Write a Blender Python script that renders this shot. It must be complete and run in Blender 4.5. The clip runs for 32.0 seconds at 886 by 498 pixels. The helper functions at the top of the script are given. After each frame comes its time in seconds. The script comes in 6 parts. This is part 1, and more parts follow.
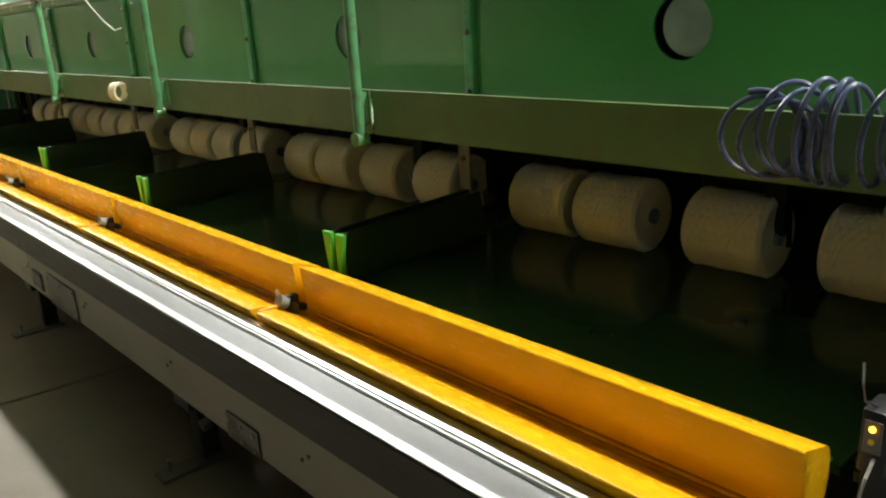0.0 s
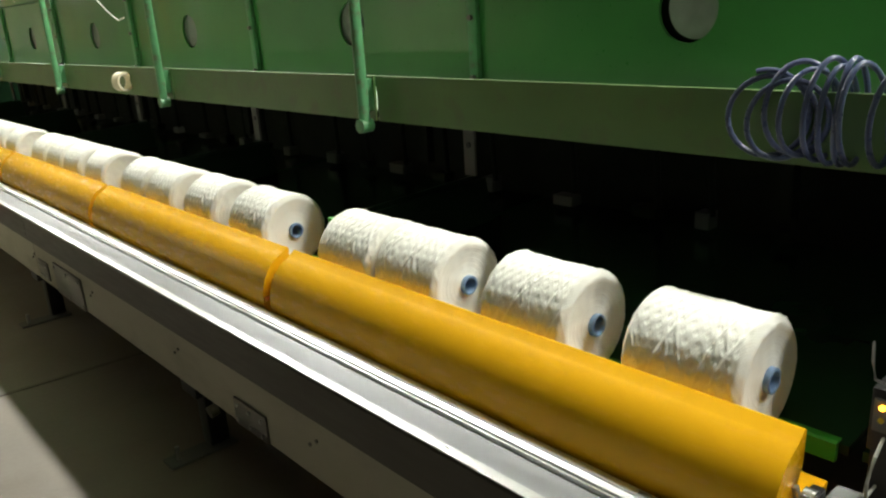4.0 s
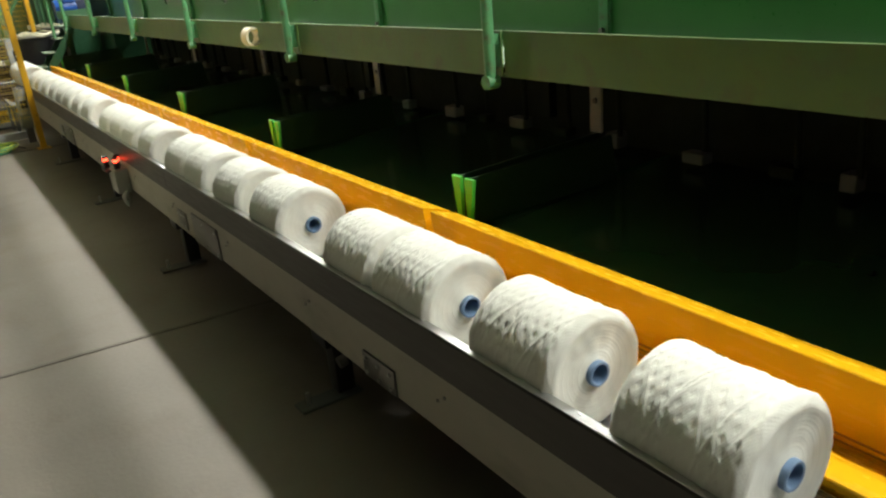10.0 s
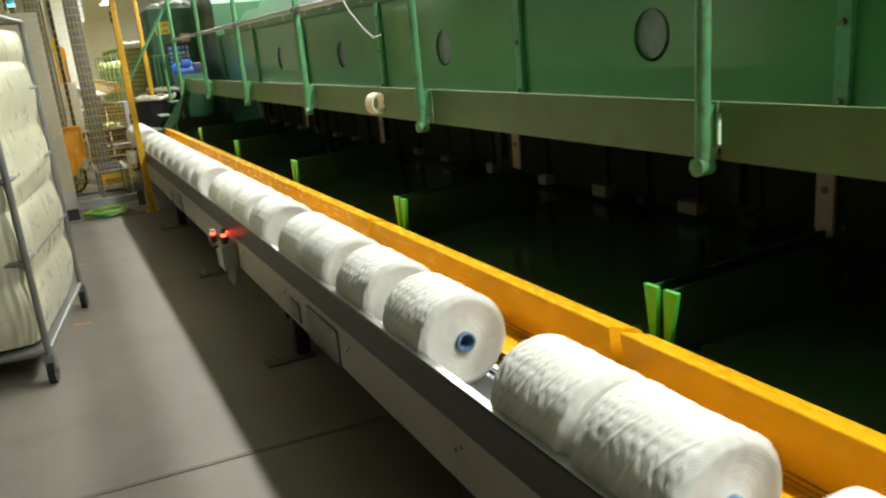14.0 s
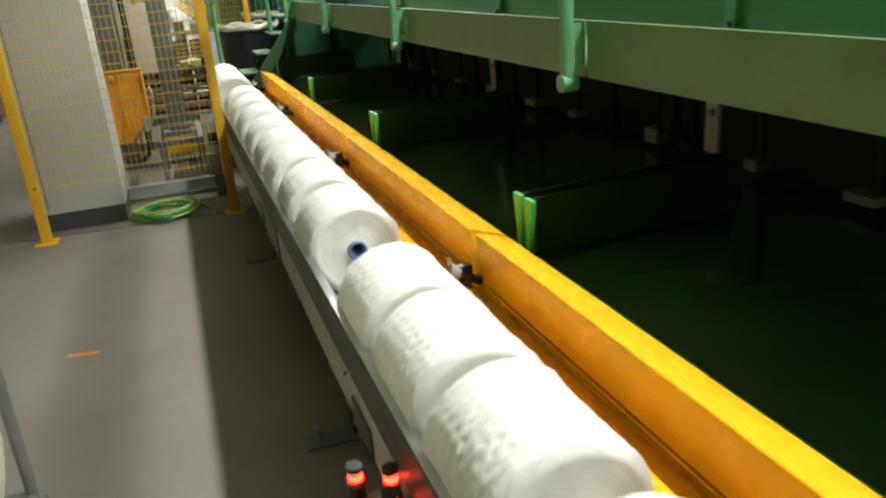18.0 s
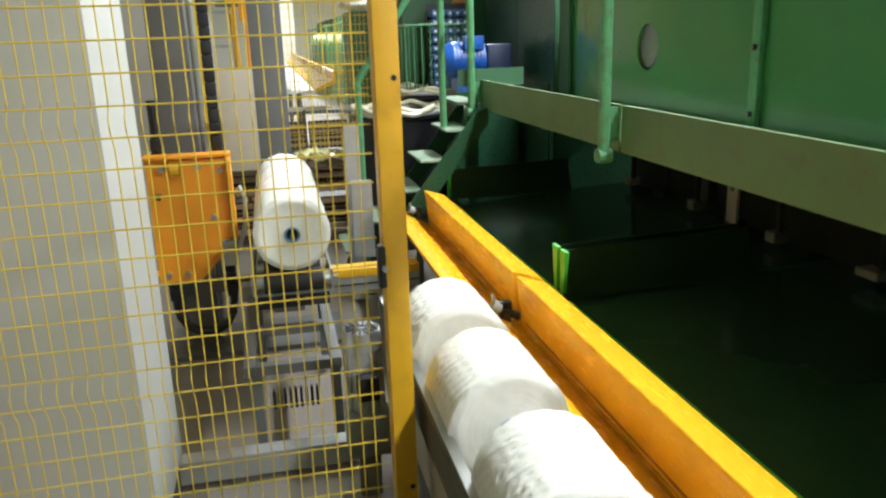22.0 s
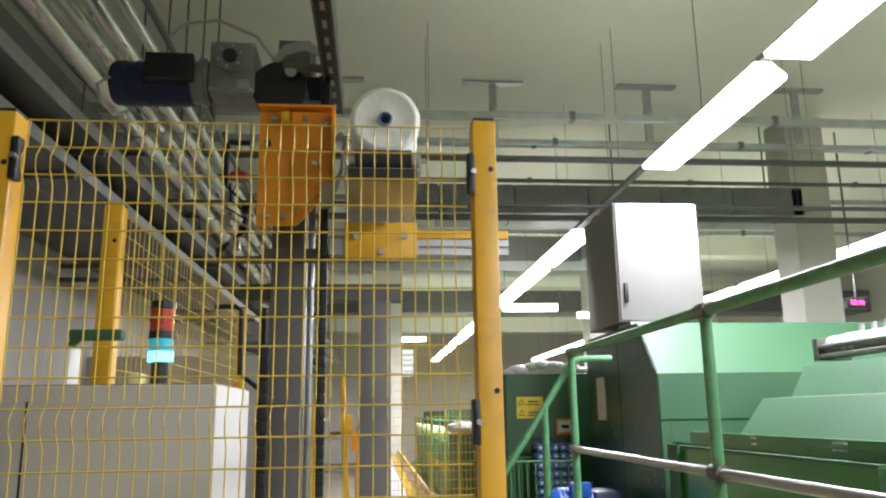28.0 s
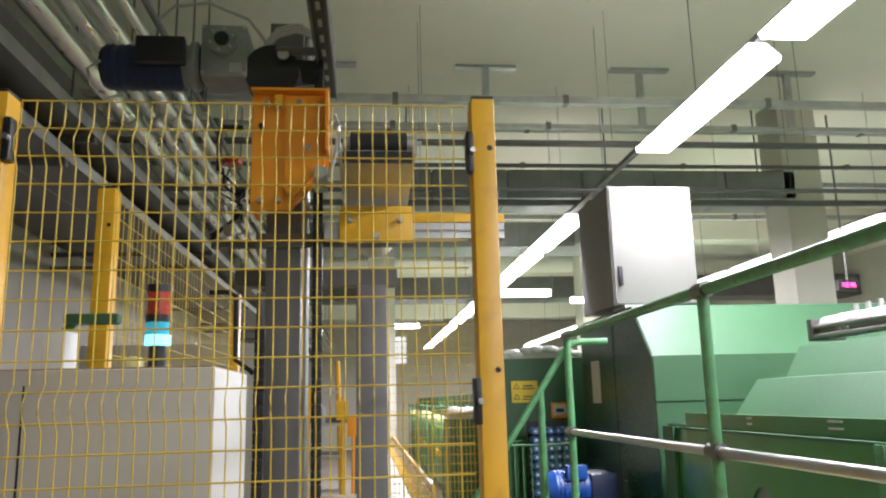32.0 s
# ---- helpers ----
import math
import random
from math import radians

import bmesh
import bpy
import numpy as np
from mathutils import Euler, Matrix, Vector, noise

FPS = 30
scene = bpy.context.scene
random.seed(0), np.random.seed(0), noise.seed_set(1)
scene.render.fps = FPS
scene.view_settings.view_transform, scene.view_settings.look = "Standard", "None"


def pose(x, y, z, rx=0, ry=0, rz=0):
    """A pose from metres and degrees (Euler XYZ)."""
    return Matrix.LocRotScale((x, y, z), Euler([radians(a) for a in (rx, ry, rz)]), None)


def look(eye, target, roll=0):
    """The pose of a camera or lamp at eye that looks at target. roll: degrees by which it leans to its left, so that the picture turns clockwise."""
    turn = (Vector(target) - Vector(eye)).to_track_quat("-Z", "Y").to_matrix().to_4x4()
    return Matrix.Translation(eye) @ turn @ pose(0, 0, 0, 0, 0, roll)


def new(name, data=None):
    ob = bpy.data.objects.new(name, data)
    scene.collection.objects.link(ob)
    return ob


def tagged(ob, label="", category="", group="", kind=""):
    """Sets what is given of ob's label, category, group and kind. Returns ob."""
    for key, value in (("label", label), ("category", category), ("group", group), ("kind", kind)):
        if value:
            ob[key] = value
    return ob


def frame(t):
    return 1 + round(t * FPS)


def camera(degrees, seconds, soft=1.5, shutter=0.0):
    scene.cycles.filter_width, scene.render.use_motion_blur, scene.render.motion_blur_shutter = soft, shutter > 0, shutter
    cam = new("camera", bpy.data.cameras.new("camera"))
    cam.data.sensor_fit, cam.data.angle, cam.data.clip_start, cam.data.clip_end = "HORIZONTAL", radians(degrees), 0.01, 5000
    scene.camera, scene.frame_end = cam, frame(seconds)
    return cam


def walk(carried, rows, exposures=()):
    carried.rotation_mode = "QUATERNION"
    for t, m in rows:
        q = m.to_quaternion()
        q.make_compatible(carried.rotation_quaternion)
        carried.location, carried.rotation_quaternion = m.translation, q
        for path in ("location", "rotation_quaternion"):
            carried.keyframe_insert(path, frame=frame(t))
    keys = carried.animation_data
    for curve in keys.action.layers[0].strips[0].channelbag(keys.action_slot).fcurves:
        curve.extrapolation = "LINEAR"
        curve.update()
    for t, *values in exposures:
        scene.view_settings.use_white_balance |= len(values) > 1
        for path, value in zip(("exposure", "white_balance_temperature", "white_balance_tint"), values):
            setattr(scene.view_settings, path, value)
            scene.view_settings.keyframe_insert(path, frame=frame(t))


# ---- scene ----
cam = camera(60.6, 32.0, soft=2.2, shutter=0.4)
PATH = [
    (0, (0.050, -0.420, 1.268), (1.321, 1.009, 0.682), -3.18),
    (0.5, (0.047, -0.419, 1.268), (1.318, 1.009, 0.681), -3.47),
    (1, (0.054, -0.415, 1.264), (1.324, 1.011, 0.671), -3.66),
    (1.5, (0.053, -0.415, 1.263), (1.323, 1.009, 0.663), -3.64),
    (2, (0.050, -0.418, 1.259), (1.318, 1.007, 0.659), -3.38),
    (2.5, (0.044, -0.420, 1.259), (1.309, 1.006, 0.654), -3.30),
    (4.5, (0.045, -0.417, 1.251), (1.296, 1.019, 0.641), -3.86),
    (5, (0.043, -0.420, 1.261), (1.286, 1.016, 0.635), -4.00),
    (5.5, (0.037, -0.415, 1.265), (1.272, 1.018, 0.618), -4.30),
    (6, (0.040, -0.410, 1.267), (1.250, 1.036, 0.601), -4.61),
    (6.5, (0.039, -0.410, 1.259), (1.236, 1.035, 0.568), -4.64),
    (7, (0.044, -0.411, 1.260), (1.225, 1.031, 0.535), -5.18),
    (7.5, (0.050, -0.409, 1.260), (1.225, 1.032, 0.522), -4.91),
    (8, (0.047, -0.398, 1.257), (1.208, 1.054, 0.522), -4.53),
    (8.5, (0.045, -0.390, 1.253), (1.173, 1.086, 0.513), -4.69),
    (9, (0.047, -0.373, 1.248), (1.143, 1.126, 0.506), -4.81),
    (9.5, (0.020, -0.388, 1.272), (1.072, 1.142, 0.529), -5.61),
    (10, (0.013, -0.376, 1.282), (1.016, 1.201, 0.570), -5.34),
    (10.5, (0.007, -0.358, 1.289), (0.980, 1.264, 0.640), -5.53),
    (11, (0.002, -0.349, 1.290), (0.951, 1.308, 0.695), -5.01),
    (11.5, (0.001, -0.336, 1.296), (0.918, 1.350, 0.732), -5.27),
    (12, (-0.009, -0.282, 1.281), (0.876, 1.427, 0.738), -5.14),
    (12.5, (-0.025, -0.206, 1.282), (0.969, 1.445, 0.748), -5.79),
    (13, (-0.084, -0.126, 1.313), (1.006, 1.461, 0.772), -6.12),
    (13.5, (-0.016, 0.020, 1.276), (0.995, 1.660, 0.740), -5.49),
    (14, (0.105, 0.223, 1.266), (0.949, 1.954, 0.728), -5.23),
    (14.5, (0.109, 0.424, 1.270), (0.968, 2.133, 0.685), -4.70),
    (16.5, (0.387, 1.825, 1.233), (1.104, 3.577, 0.588), -3.54),
    (17, (0.466, 2.163, 1.220), (1.143, 3.923, 0.553), -4.39),
    (17.5, (0.514, 2.603, 1.190), (1.110, 4.389, 0.516), -2.42),
    (18, (0.541, 3.001, 1.203), (1.126, 4.784, 0.513), -4.60),
    (18.5, (0.599, 3.389, 1.249), (1.089, 5.210, 0.585), -3.90),
    (19, (0.580, 3.732, 1.249), (1.037, 5.575, 0.620), -3.97),
    (19.5, (0.596, 4.119, 1.247), (1.089, 5.952, 0.618), -4.53),
    (20, (0.603, 4.490, 1.253), (1.051, 6.341, 0.642), -4.17),
    (20.5, (0.579, 4.896, 1.246), (1.074, 6.733, 0.629), -3.48),
    (21, (0.523, 5.211, 1.251), (1.021, 7.051, 0.648), -3.65),
    (21.5, (0.547, 5.594, 1.290), (0.974, 7.454, 0.691), -3.11),
    (22, (0.510, 5.804, 1.275), (0.920, 7.685, 0.734), -1.84),
    (22.5, (0.469, 5.909, 1.334), (0.865, 7.820, 0.896), -0.81),
    (23, (0.475, 5.905, 1.374), (0.775, 7.850, 1.016), -1.16),
    (23.5, (0.484, 5.879, 1.409), (0.773, 7.835, 1.113), -0.23),
    (24, (0.477, 5.846, 1.465), (0.726, 7.812, 1.193), -1.39),
    (24.5, (0.489, 5.830, 1.507), (0.697, 7.803, 1.254), -1.31),
    (25, (0.480, 5.821, 1.559), (0.674, 7.807, 1.425), -0.98),
    (25.5, (0.515, 5.854, 1.626), (0.681, 7.847, 1.660), -1.41),
    (26, (0.488, 5.779, 1.636), (0.643, 7.768, 1.776), -0.69),
    (26.5, (0.504, 5.770, 1.660), (0.661, 7.745, 1.933), 0.25),
    (28.5, (0.499, 5.782, 1.677), (0.690, 7.725, 2.109), -1.08),
    (29, (0.504, 5.788, 1.673), (0.695, 7.729, 2.116), -1.14),
    (29.5, (0.509, 5.792, 1.670), (0.705, 7.731, 2.119), -1.38),
    (30, (0.505, 5.794, 1.665), (0.707, 7.735, 2.101), -1.51),
    (30.5, (0.492, 5.794, 1.666), (0.696, 7.738, 2.094), -1.72),
    (31, (0.487, 5.790, 1.665), (0.694, 7.736, 2.079), -1.30),
    (31.5, (0.482, 5.792, 1.659), (0.693, 7.741, 2.055), -1.18),
    (32, (0.485, 5.791, 1.663), (0.691, 7.742, 2.055), -1.44),
]
walk(cam, [(t, look(eye, target, roll)) for t, eye, target, roll in PATH],
     exposures=[(0, 0.72, 6650, 6), (2, 0.72, 6600, 5), (5, 0.55, 6600, 6), (7, 0.5, 6550, 6), (8, 0.5, 6500, 6), (9, 0.52, 6550, 6), (10, 0.55, 6500, 6), (12, 0.62, 6400, 6), (14, 0.64, 6300, 6), (17, 0.58, 6200, 7), (20, 0.68, 5850, 7), (22, 0.85, 5850, 8), (24, 0.76, 5800, 13), (25, 0.78, 5800, 14), (26, 0.48, 5850, 15), (29, 0.5, 5950, 20), (32, 0.5, 6000, 20)])


# ---- light: rows of fluorescent fittings under the ceiling ----
world = bpy.data.worlds.new("hall_world")
scene.world = world
world.use_nodes = True
world.node_tree.nodes["Background"].inputs[0].default_value = (0.75, 0.85, 0.7, 1)
world.node_tree.nodes["Background"].inputs[1].default_value = 0.008
LAMP_Z = 3.295
LAMP_STARTS = (-2.55, -0.92, 2.32, 4.00, 7.45, 9.067, 12.52, 14.18, 15.80, 17.67, 19.30, 20.95, 22.74, 24.37, 26.0, 27.8)
LAMP_ROWS = [(2.408, LAMP_STARTS), (5.53, LAMP_STARTS)]


def lamp_light(x, y, power):
    data = bpy.data.lights.new("tube_light", "AREA")
    data.shape, data.size, data.size_y = "RECTANGLE", 0.165, 1.30
    data.energy, data.color = power, (1.0, 0.985, 0.95)
    ob = new("tube_light", data)
    ob.matrix_basis = pose(x, y + 0.70, LAMP_Z - 0.048)
    return ob


for row_x, starts in LAMP_ROWS:
    for row_y in starts:
        lamp_light(row_x, row_y, 57)


# ---- materials ----
def surf(name, col, rough=0.5, metal=0.0, var=0.12, scale=5.0, bump=0.05, bscale=80.0, coat=0.0, rvar=0.1, dirt=None, spec=0.5, stretch=None):
    """Painted, cast or rolled surface with two scales of variation, fine relief and optional grime."""
    m = bpy.data.materials.new(name)
    m.use_nodes = True
    nt = m.node_tree
    n, l = nt.nodes, nt.links
    b = n["Principled BSDF"]
    tc = n.new("ShaderNodeTexCoord")
    src = tc.outputs["Object"]
    if stretch:
        mp = n.new("ShaderNodeMapping")
        mp.inputs["Scale"].default_value = stretch
        l.new(src, mp.inputs[0])
        src = mp.outputs[0]
    big, fine = n.new("ShaderNodeTexNoise"), n.new("ShaderNodeTexNoise")
    big.inputs["Scale"].default_value, fine.inputs["Scale"].default_value = scale, bscale
    big.inputs["Detail"].default_value = 6
    l.new(src, big.inputs["Vector"]), l.new(src, fine.inputs["Vector"])
    ramp = n.new("ShaderNodeValToRGB")
    dark = tuple(c * (1 - var) for c in col)
    lite = tuple(min(1, c * (1 + var)) for c in col)
    ramp.color_ramp.elements[0].color, ramp.color_ramp.elements[1].color = (*dark, 1), (*lite, 1)
    ramp.color_ramp.elements[0].position, ramp.color_ramp.elements[1].position = 0.3, 0.7
    l.new(big.outputs[0], ramp.inputs[0])
    out = ramp.outputs[0]
    if dirt:
        spots = n.new("ShaderNodeTexNoise")
        spots.inputs["Scale"].default_value, spots.inputs["Detail"].default_value = scale * 2.7, 8
        l.new(src, spots.inputs["Vector"])
        r2 = n.new("ShaderNodeValToRGB")
        r2.color_ramp.elements[0].position, r2.color_ramp.elements[1].position = 0.52, 0.72
        l.new(spots.outputs[0], r2.inputs[0])
        mix = n.new("ShaderNodeMix")
        mix.data_type = "RGBA"
        l.new(r2.outputs[0], mix.inputs[0])
        l.new(out, mix.inputs[6])
        mix.inputs[7].default_value = (*dirt, 1)
        out = mix.outputs[2]
    l.new(out, b.inputs["Base Color"])
    rr = n.new("ShaderNodeMapRange")
    rr.inputs[3].default_value, rr.inputs[4].default_value = max(0.03, rough - rvar), min(1, rough + rvar)
    l.new(fine.outputs[0], rr.inputs[0])
    l.new(rr.outputs[0], b.inputs["Roughness"])
    b.inputs["Metallic"].default_value = metal
    b.inputs["Coat Weight"].default_value = coat
    b.inputs["Specular IOR Level"].default_value = spec
    if bump:
        bp = n.new("ShaderNodeBump")
        bp.inputs["Strength"].default_value, bp.inputs["Distance"].default_value = bump, 0.01
        l.new(fine.outputs[0], bp.inputs["Height"])
        l.new(bp.outputs[0], b.inputs["Normal"])
    return m


def glow(name, col, strength):
    m = bpy.data.materials.new(name)
    m.use_nodes = True
    b = m.node_tree.nodes["Principled BSDF"]
    b.inputs["Base Color"].default_value = (*col, 1)
    b.inputs["Emission Color"].default_value = (*col, 1)
    b.inputs["Emission Strength"].default_value = strength
    return m


GREEN = surf("green_panel_paint", (0.050, 0.205, 0.050), 0.32, var=0.10, scale=3, bump=0.02, coat=0.3)
GREEN_LIGHT = surf("light_green_paint", (0.044, 0.124, 0.056), 0.55, var=0.06, scale=2.5, bump=0.03)
GREEN_RAIL = surf("rail_green_paint", (0.10, 0.30, 0.13), 0.38, var=0.14, scale=14, bump=0.05, dirt=(0.12, 0.17, 0.09))
GREEN_LEDGE = surf("olive_green_ledge_paint", (0.092, 0.175, 0.054), 0.42, var=0.10, scale=5, bump=0.04, dirt=(0.10, 0.14, 0.056))
GREEN_TOP = surf("dusty_ledge_top", (0.21, 0.29, 0.20), 0.7, var=0.12, scale=9, bump=0.1, dirt=(0.29, 0.32, 0.25))
# Brighter than the sheets behind: the lit look of front edges is in the colour.
GREEN_FIN = surf("lit_green_fin_paint", (0.065, 0.44, 0.045), 0.4, var=0.12, scale=20, bump=0.03)
# Chute and divider greens are darkened for the shade under the ledge.
GREEN_CHUTE = surf("shade_darkened_chute_green", (0.030, 0.078, 0.036), 0.16, var=0.12, scale=2, bump=0.0, rvar=0.05, dirt=(0.036, 0.085, 0.040))
DIVIDER = surf("shade_darkened_divider_green", (0.014, 0.040, 0.018), 0.35, var=0.15, scale=4, bump=0.02)
# Near black: the shade inside the machine is put into this colour.
INTERIOR_SHADE = surf("near_black_interior_shade", (0.012, 0.017, 0.012), 0.7, var=0.3, scale=8, bump=0.05, spec=0.15)
GREEN_DARK = surf("dark_green_end_panel", (0.022, 0.075, 0.035), 0.3, var=0.12, scale=3, bump=0.02)
YELLOW = surf("yellow_tray_enamel", (0.83, 0.435, 0.009), 0.27, var=0.012, scale=9, bump=0.0, coat=0.0, rvar=0.02, bscale=60, spec=0.3, stretch=(1, 0.2, 1))
YELLOW_POST = surf("yellow_post_paint", (0.74, 0.41, 0.015), 0.38, var=0.06, scale=8, bump=0.02, dirt=(0.64, 0.35, 0.02))
YELLOW_WIRE = surf("yellow_wire_coating", (0.66, 0.48, 0.05), 0.45, var=0.1, scale=20, bump=0.03)
ORANGE = surf("orange_plate_paint", (0.88, 0.34, 0.014), 0.4, var=0.07, scale=7, bump=0.03)
STEEL = surf("brushed_steel", (0.50, 0.51, 0.50), 0.33, metal=0.9, var=0.1, scale=5, bump=0.05, bscale=160, stretch=(1, 0.08, 1))
STEEL_DARK = surf("dull_steel_band", (0.20, 0.195, 0.18), 0.34, metal=0.9, var=0.12, scale=6, bump=0.05, stretch=(1, 0.1, 1))
ALU = surf("aluminium_profile", (0.66, 0.67, 0.66), 0.34, metal=0.9, var=0.04, scale=8, bump=0.0, rvar=0.04, stretch=(1, 0.06, 1))
BELT = surf("grey_conveyor_belt", (0.35, 0.36, 0.38), 0.44, metal=0.62, var=0.05, scale=6, bump=0.0, bscale=60, rvar=0.04, stretch=(1, 0.15, 1))
RAIL_STEEL = surf("dark_brown_steel_rail", (0.060, 0.056, 0.047), 0.42, metal=0.25, var=0.12, scale=6, bump=0.03, stretch=(1, 0.1, 1))
BEIGE = surf("beige_side_panel", (0.45, 0.43, 0.34), 0.5, var=0.08, scale=4, bump=0.04, dirt=(0.36, 0.34, 0.26), stretch=(1, 0.4, 1))
FLOOR = surf("worn_concrete_floor", (0.228, 0.199, 0.166), 0.50, var=0.13, scale=1.1, bump=0.08, bscale=55, dirt=(0.20, 0.168, 0.135), spec=0.3)
JOINT = surf("floor_joint_filler", (0.165, 0.14, 0.115), 0.7, var=0.2, scale=20)
BLACK = surf("black_plastic", (0.012, 0.012, 0.013), 0.4, var=0.2, scale=15, bump=0.03)
RUBBER = surf("black_rubber_roller", (0.018, 0.018, 0.018), 0.6, var=0.15, scale=30, bump=0.08)
GREY_CAB = surf("light_grey_cabinet_paint", (0.48, 0.475, 0.43), 0.5, var=0.03, scale=3, bump=0.03, bscale=220)
WHITE_CAB = surf("pale_grey_cabinet_paint", (0.22, 0.216, 0.20), 0.5, var=0.03, scale=3, bump=0.02)
CHANNEL = surf("dark_galvanised_channel", (0.055, 0.056, 0.052), 0.5, metal=0.4, var=0.2, scale=12, bump=0.03)
PLINTH = surf("charcoal_plinth", (0.05, 0.05, 0.052), 0.5)
GREY_POST = surf("grey_column_paint", (0.13, 0.13, 0.125), 0.5, var=0.1, scale=6)
CEIL = surf("cream_ceiling_plaster", (0.86, 0.835, 0.72), 0.8, var=0.06, scale=0.8, bump=0.06, bscale=30)
WALL = surf("cream_wall_plaster", (0.62, 0.60, 0.52), 0.8, var=0.07, scale=0.7, bump=0.05, bscale=30)
DUCT = surf("dull_duct_sheet", (0.24, 0.25, 0.24), 0.55, metal=0.2, var=0.12, scale=5, bump=0.04)
CAST = surf("dusty_cast_housing", (0.26, 0.275, 0.26), 0.5, metal=0.2, var=0.15, scale=14, bump=0.05)
WALL_W = surf("dusty_grey_plaster", (0.44, 0.42, 0.37), 0.8, var=0.08, scale=0.7, bump=0.05, bscale=30)
GALV = surf("galvanised_sheet", (0.46, 0.47, 0.46), 0.42, metal=0.55, var=0.14, scale=9, bump=0.04)
PIPE = surf("silver_pipe_cladding", (0.62, 0.61, 0.57), 0.30, metal=0.92, var=0.16, scale=7, bump=0.10, bscale=25, stretch=(1, 0.2, 1))
TUBE_BLUE = surf("pale_blue_tube_plastic", (0.17, 0.265, 0.42), 0.4, var=0.06, scale=20, bump=0.02)
BLUE = surf("blue_motor_enamel", (0.02, 0.09, 0.38), 0.35, var=0.1, scale=12, bump=0.03)
BOBBIN_BLUE = surf("mid_blue_bobbin_plastic", (0.06, 0.16, 0.40), 0.4, var=0.15, scale=12)
NAVY = surf("navy_motor_enamel", (0.015, 0.025, 0.07), 0.4, var=0.15, scale=12)
HOSE = surf("blue_grey_air_hose", (0.07, 0.09, 0.17), 0.3, var=0.1, scale=30, bump=0.02)
TAPE_MAT = surf("cream_masking_tape", (0.72, 0.66, 0.48), 0.6, var=0.05, scale=20)
WHITE_PLASTIC = surf("white_plastic", (0.72, 0.72, 0.68), 0.4, var=0.03, scale=10)
GREY_BOX = surf("grey_plastic_box", (0.38, 0.38, 0.34), 0.5, var=0.05, scale=10)
SACK = surf("milky_sheet_plastic", (0.60, 0.57, 0.41), 0.30, var=0.10, scale=6, bump=0.12, bscale=14, coat=0.3)
CART_STEEL = surf("zinc_cart_steel", (0.21, 0.21, 0.19), 0.48, metal=0.35, var=0.1, scale=10)
CABLE_GY = surf("green_earth_wire", (0.03, 0.30, 0.13), 0.45, var=0.3, scale=25)
CABLE_Y = surf("yellow_green_earth_wire", (0.50, 0.58, 0.06), 0.45, var=0.3, scale=25, dirt=(0.10, 0.42, 0.10))
ORANGE_TAPE = surf("orange_floor_tape", (0.80, 0.27, 0.05), 0.6, var=0.08, scale=20)
SIGN_Y = surf("yellow_sign_plate", (0.80, 0.60, 0.02), 0.4, var=0.03, scale=10)
INK = surf("black_print", (0.02, 0.02, 0.02), 0.5)
CARTON = surf("brown_cardboard", (0.36, 0.25, 0.15), 0.8, var=0.08, scale=10, bump=0.08)
CARTON_PALE = surf("pale_cardboard", (0.52, 0.45, 0.34), 0.8, var=0.06, scale=10, bump=0.05)
COTTON = surf("pale_yellow_yarn", (0.72, 0.70, 0.35), 0.9, var=0.1, scale=20, bump=0.3, bscale=60)
HOUSING_GLOW = glow("lit_lamp_housing_plastic", (1.0, 0.97, 0.86), 2.8)
LAMP_GLOW = glow("lit_diffuser", (1.0, 0.97, 0.84), 6.0)
RED_GLOW = glow("lit_red_led", (1.0, 0.05, 0.02), 6.0)
AMBER_GLOW = glow("lit_amber_led", (1.0, 0.42, 0.03), 5.0)
CYAN_GLOW = glow("lit_cyan_beacon", (0.02, 0.34, 0.44), 0.5)
CYAN_BRIGHT = glow("bright_cyan_ring", (0.25, 0.85, 0.95), 1.3)
PANE_GLOW = glow("daylit_pane", (0.9, 0.95, 0.9), 0.7)
CLOCK_GLOW = glow("lit_clock_digits", (1.0, 0.05, 0.25), 5.0)
RED_LENS = surf("red_beacon_lens", (0.45, 0.05, 0.02), 0.25, var=0.05)
BLUE_GLASS = surf("dull_grey_hole_disc", (0.24, 0.245, 0.23), 0.5, var=0.2, scale=10)


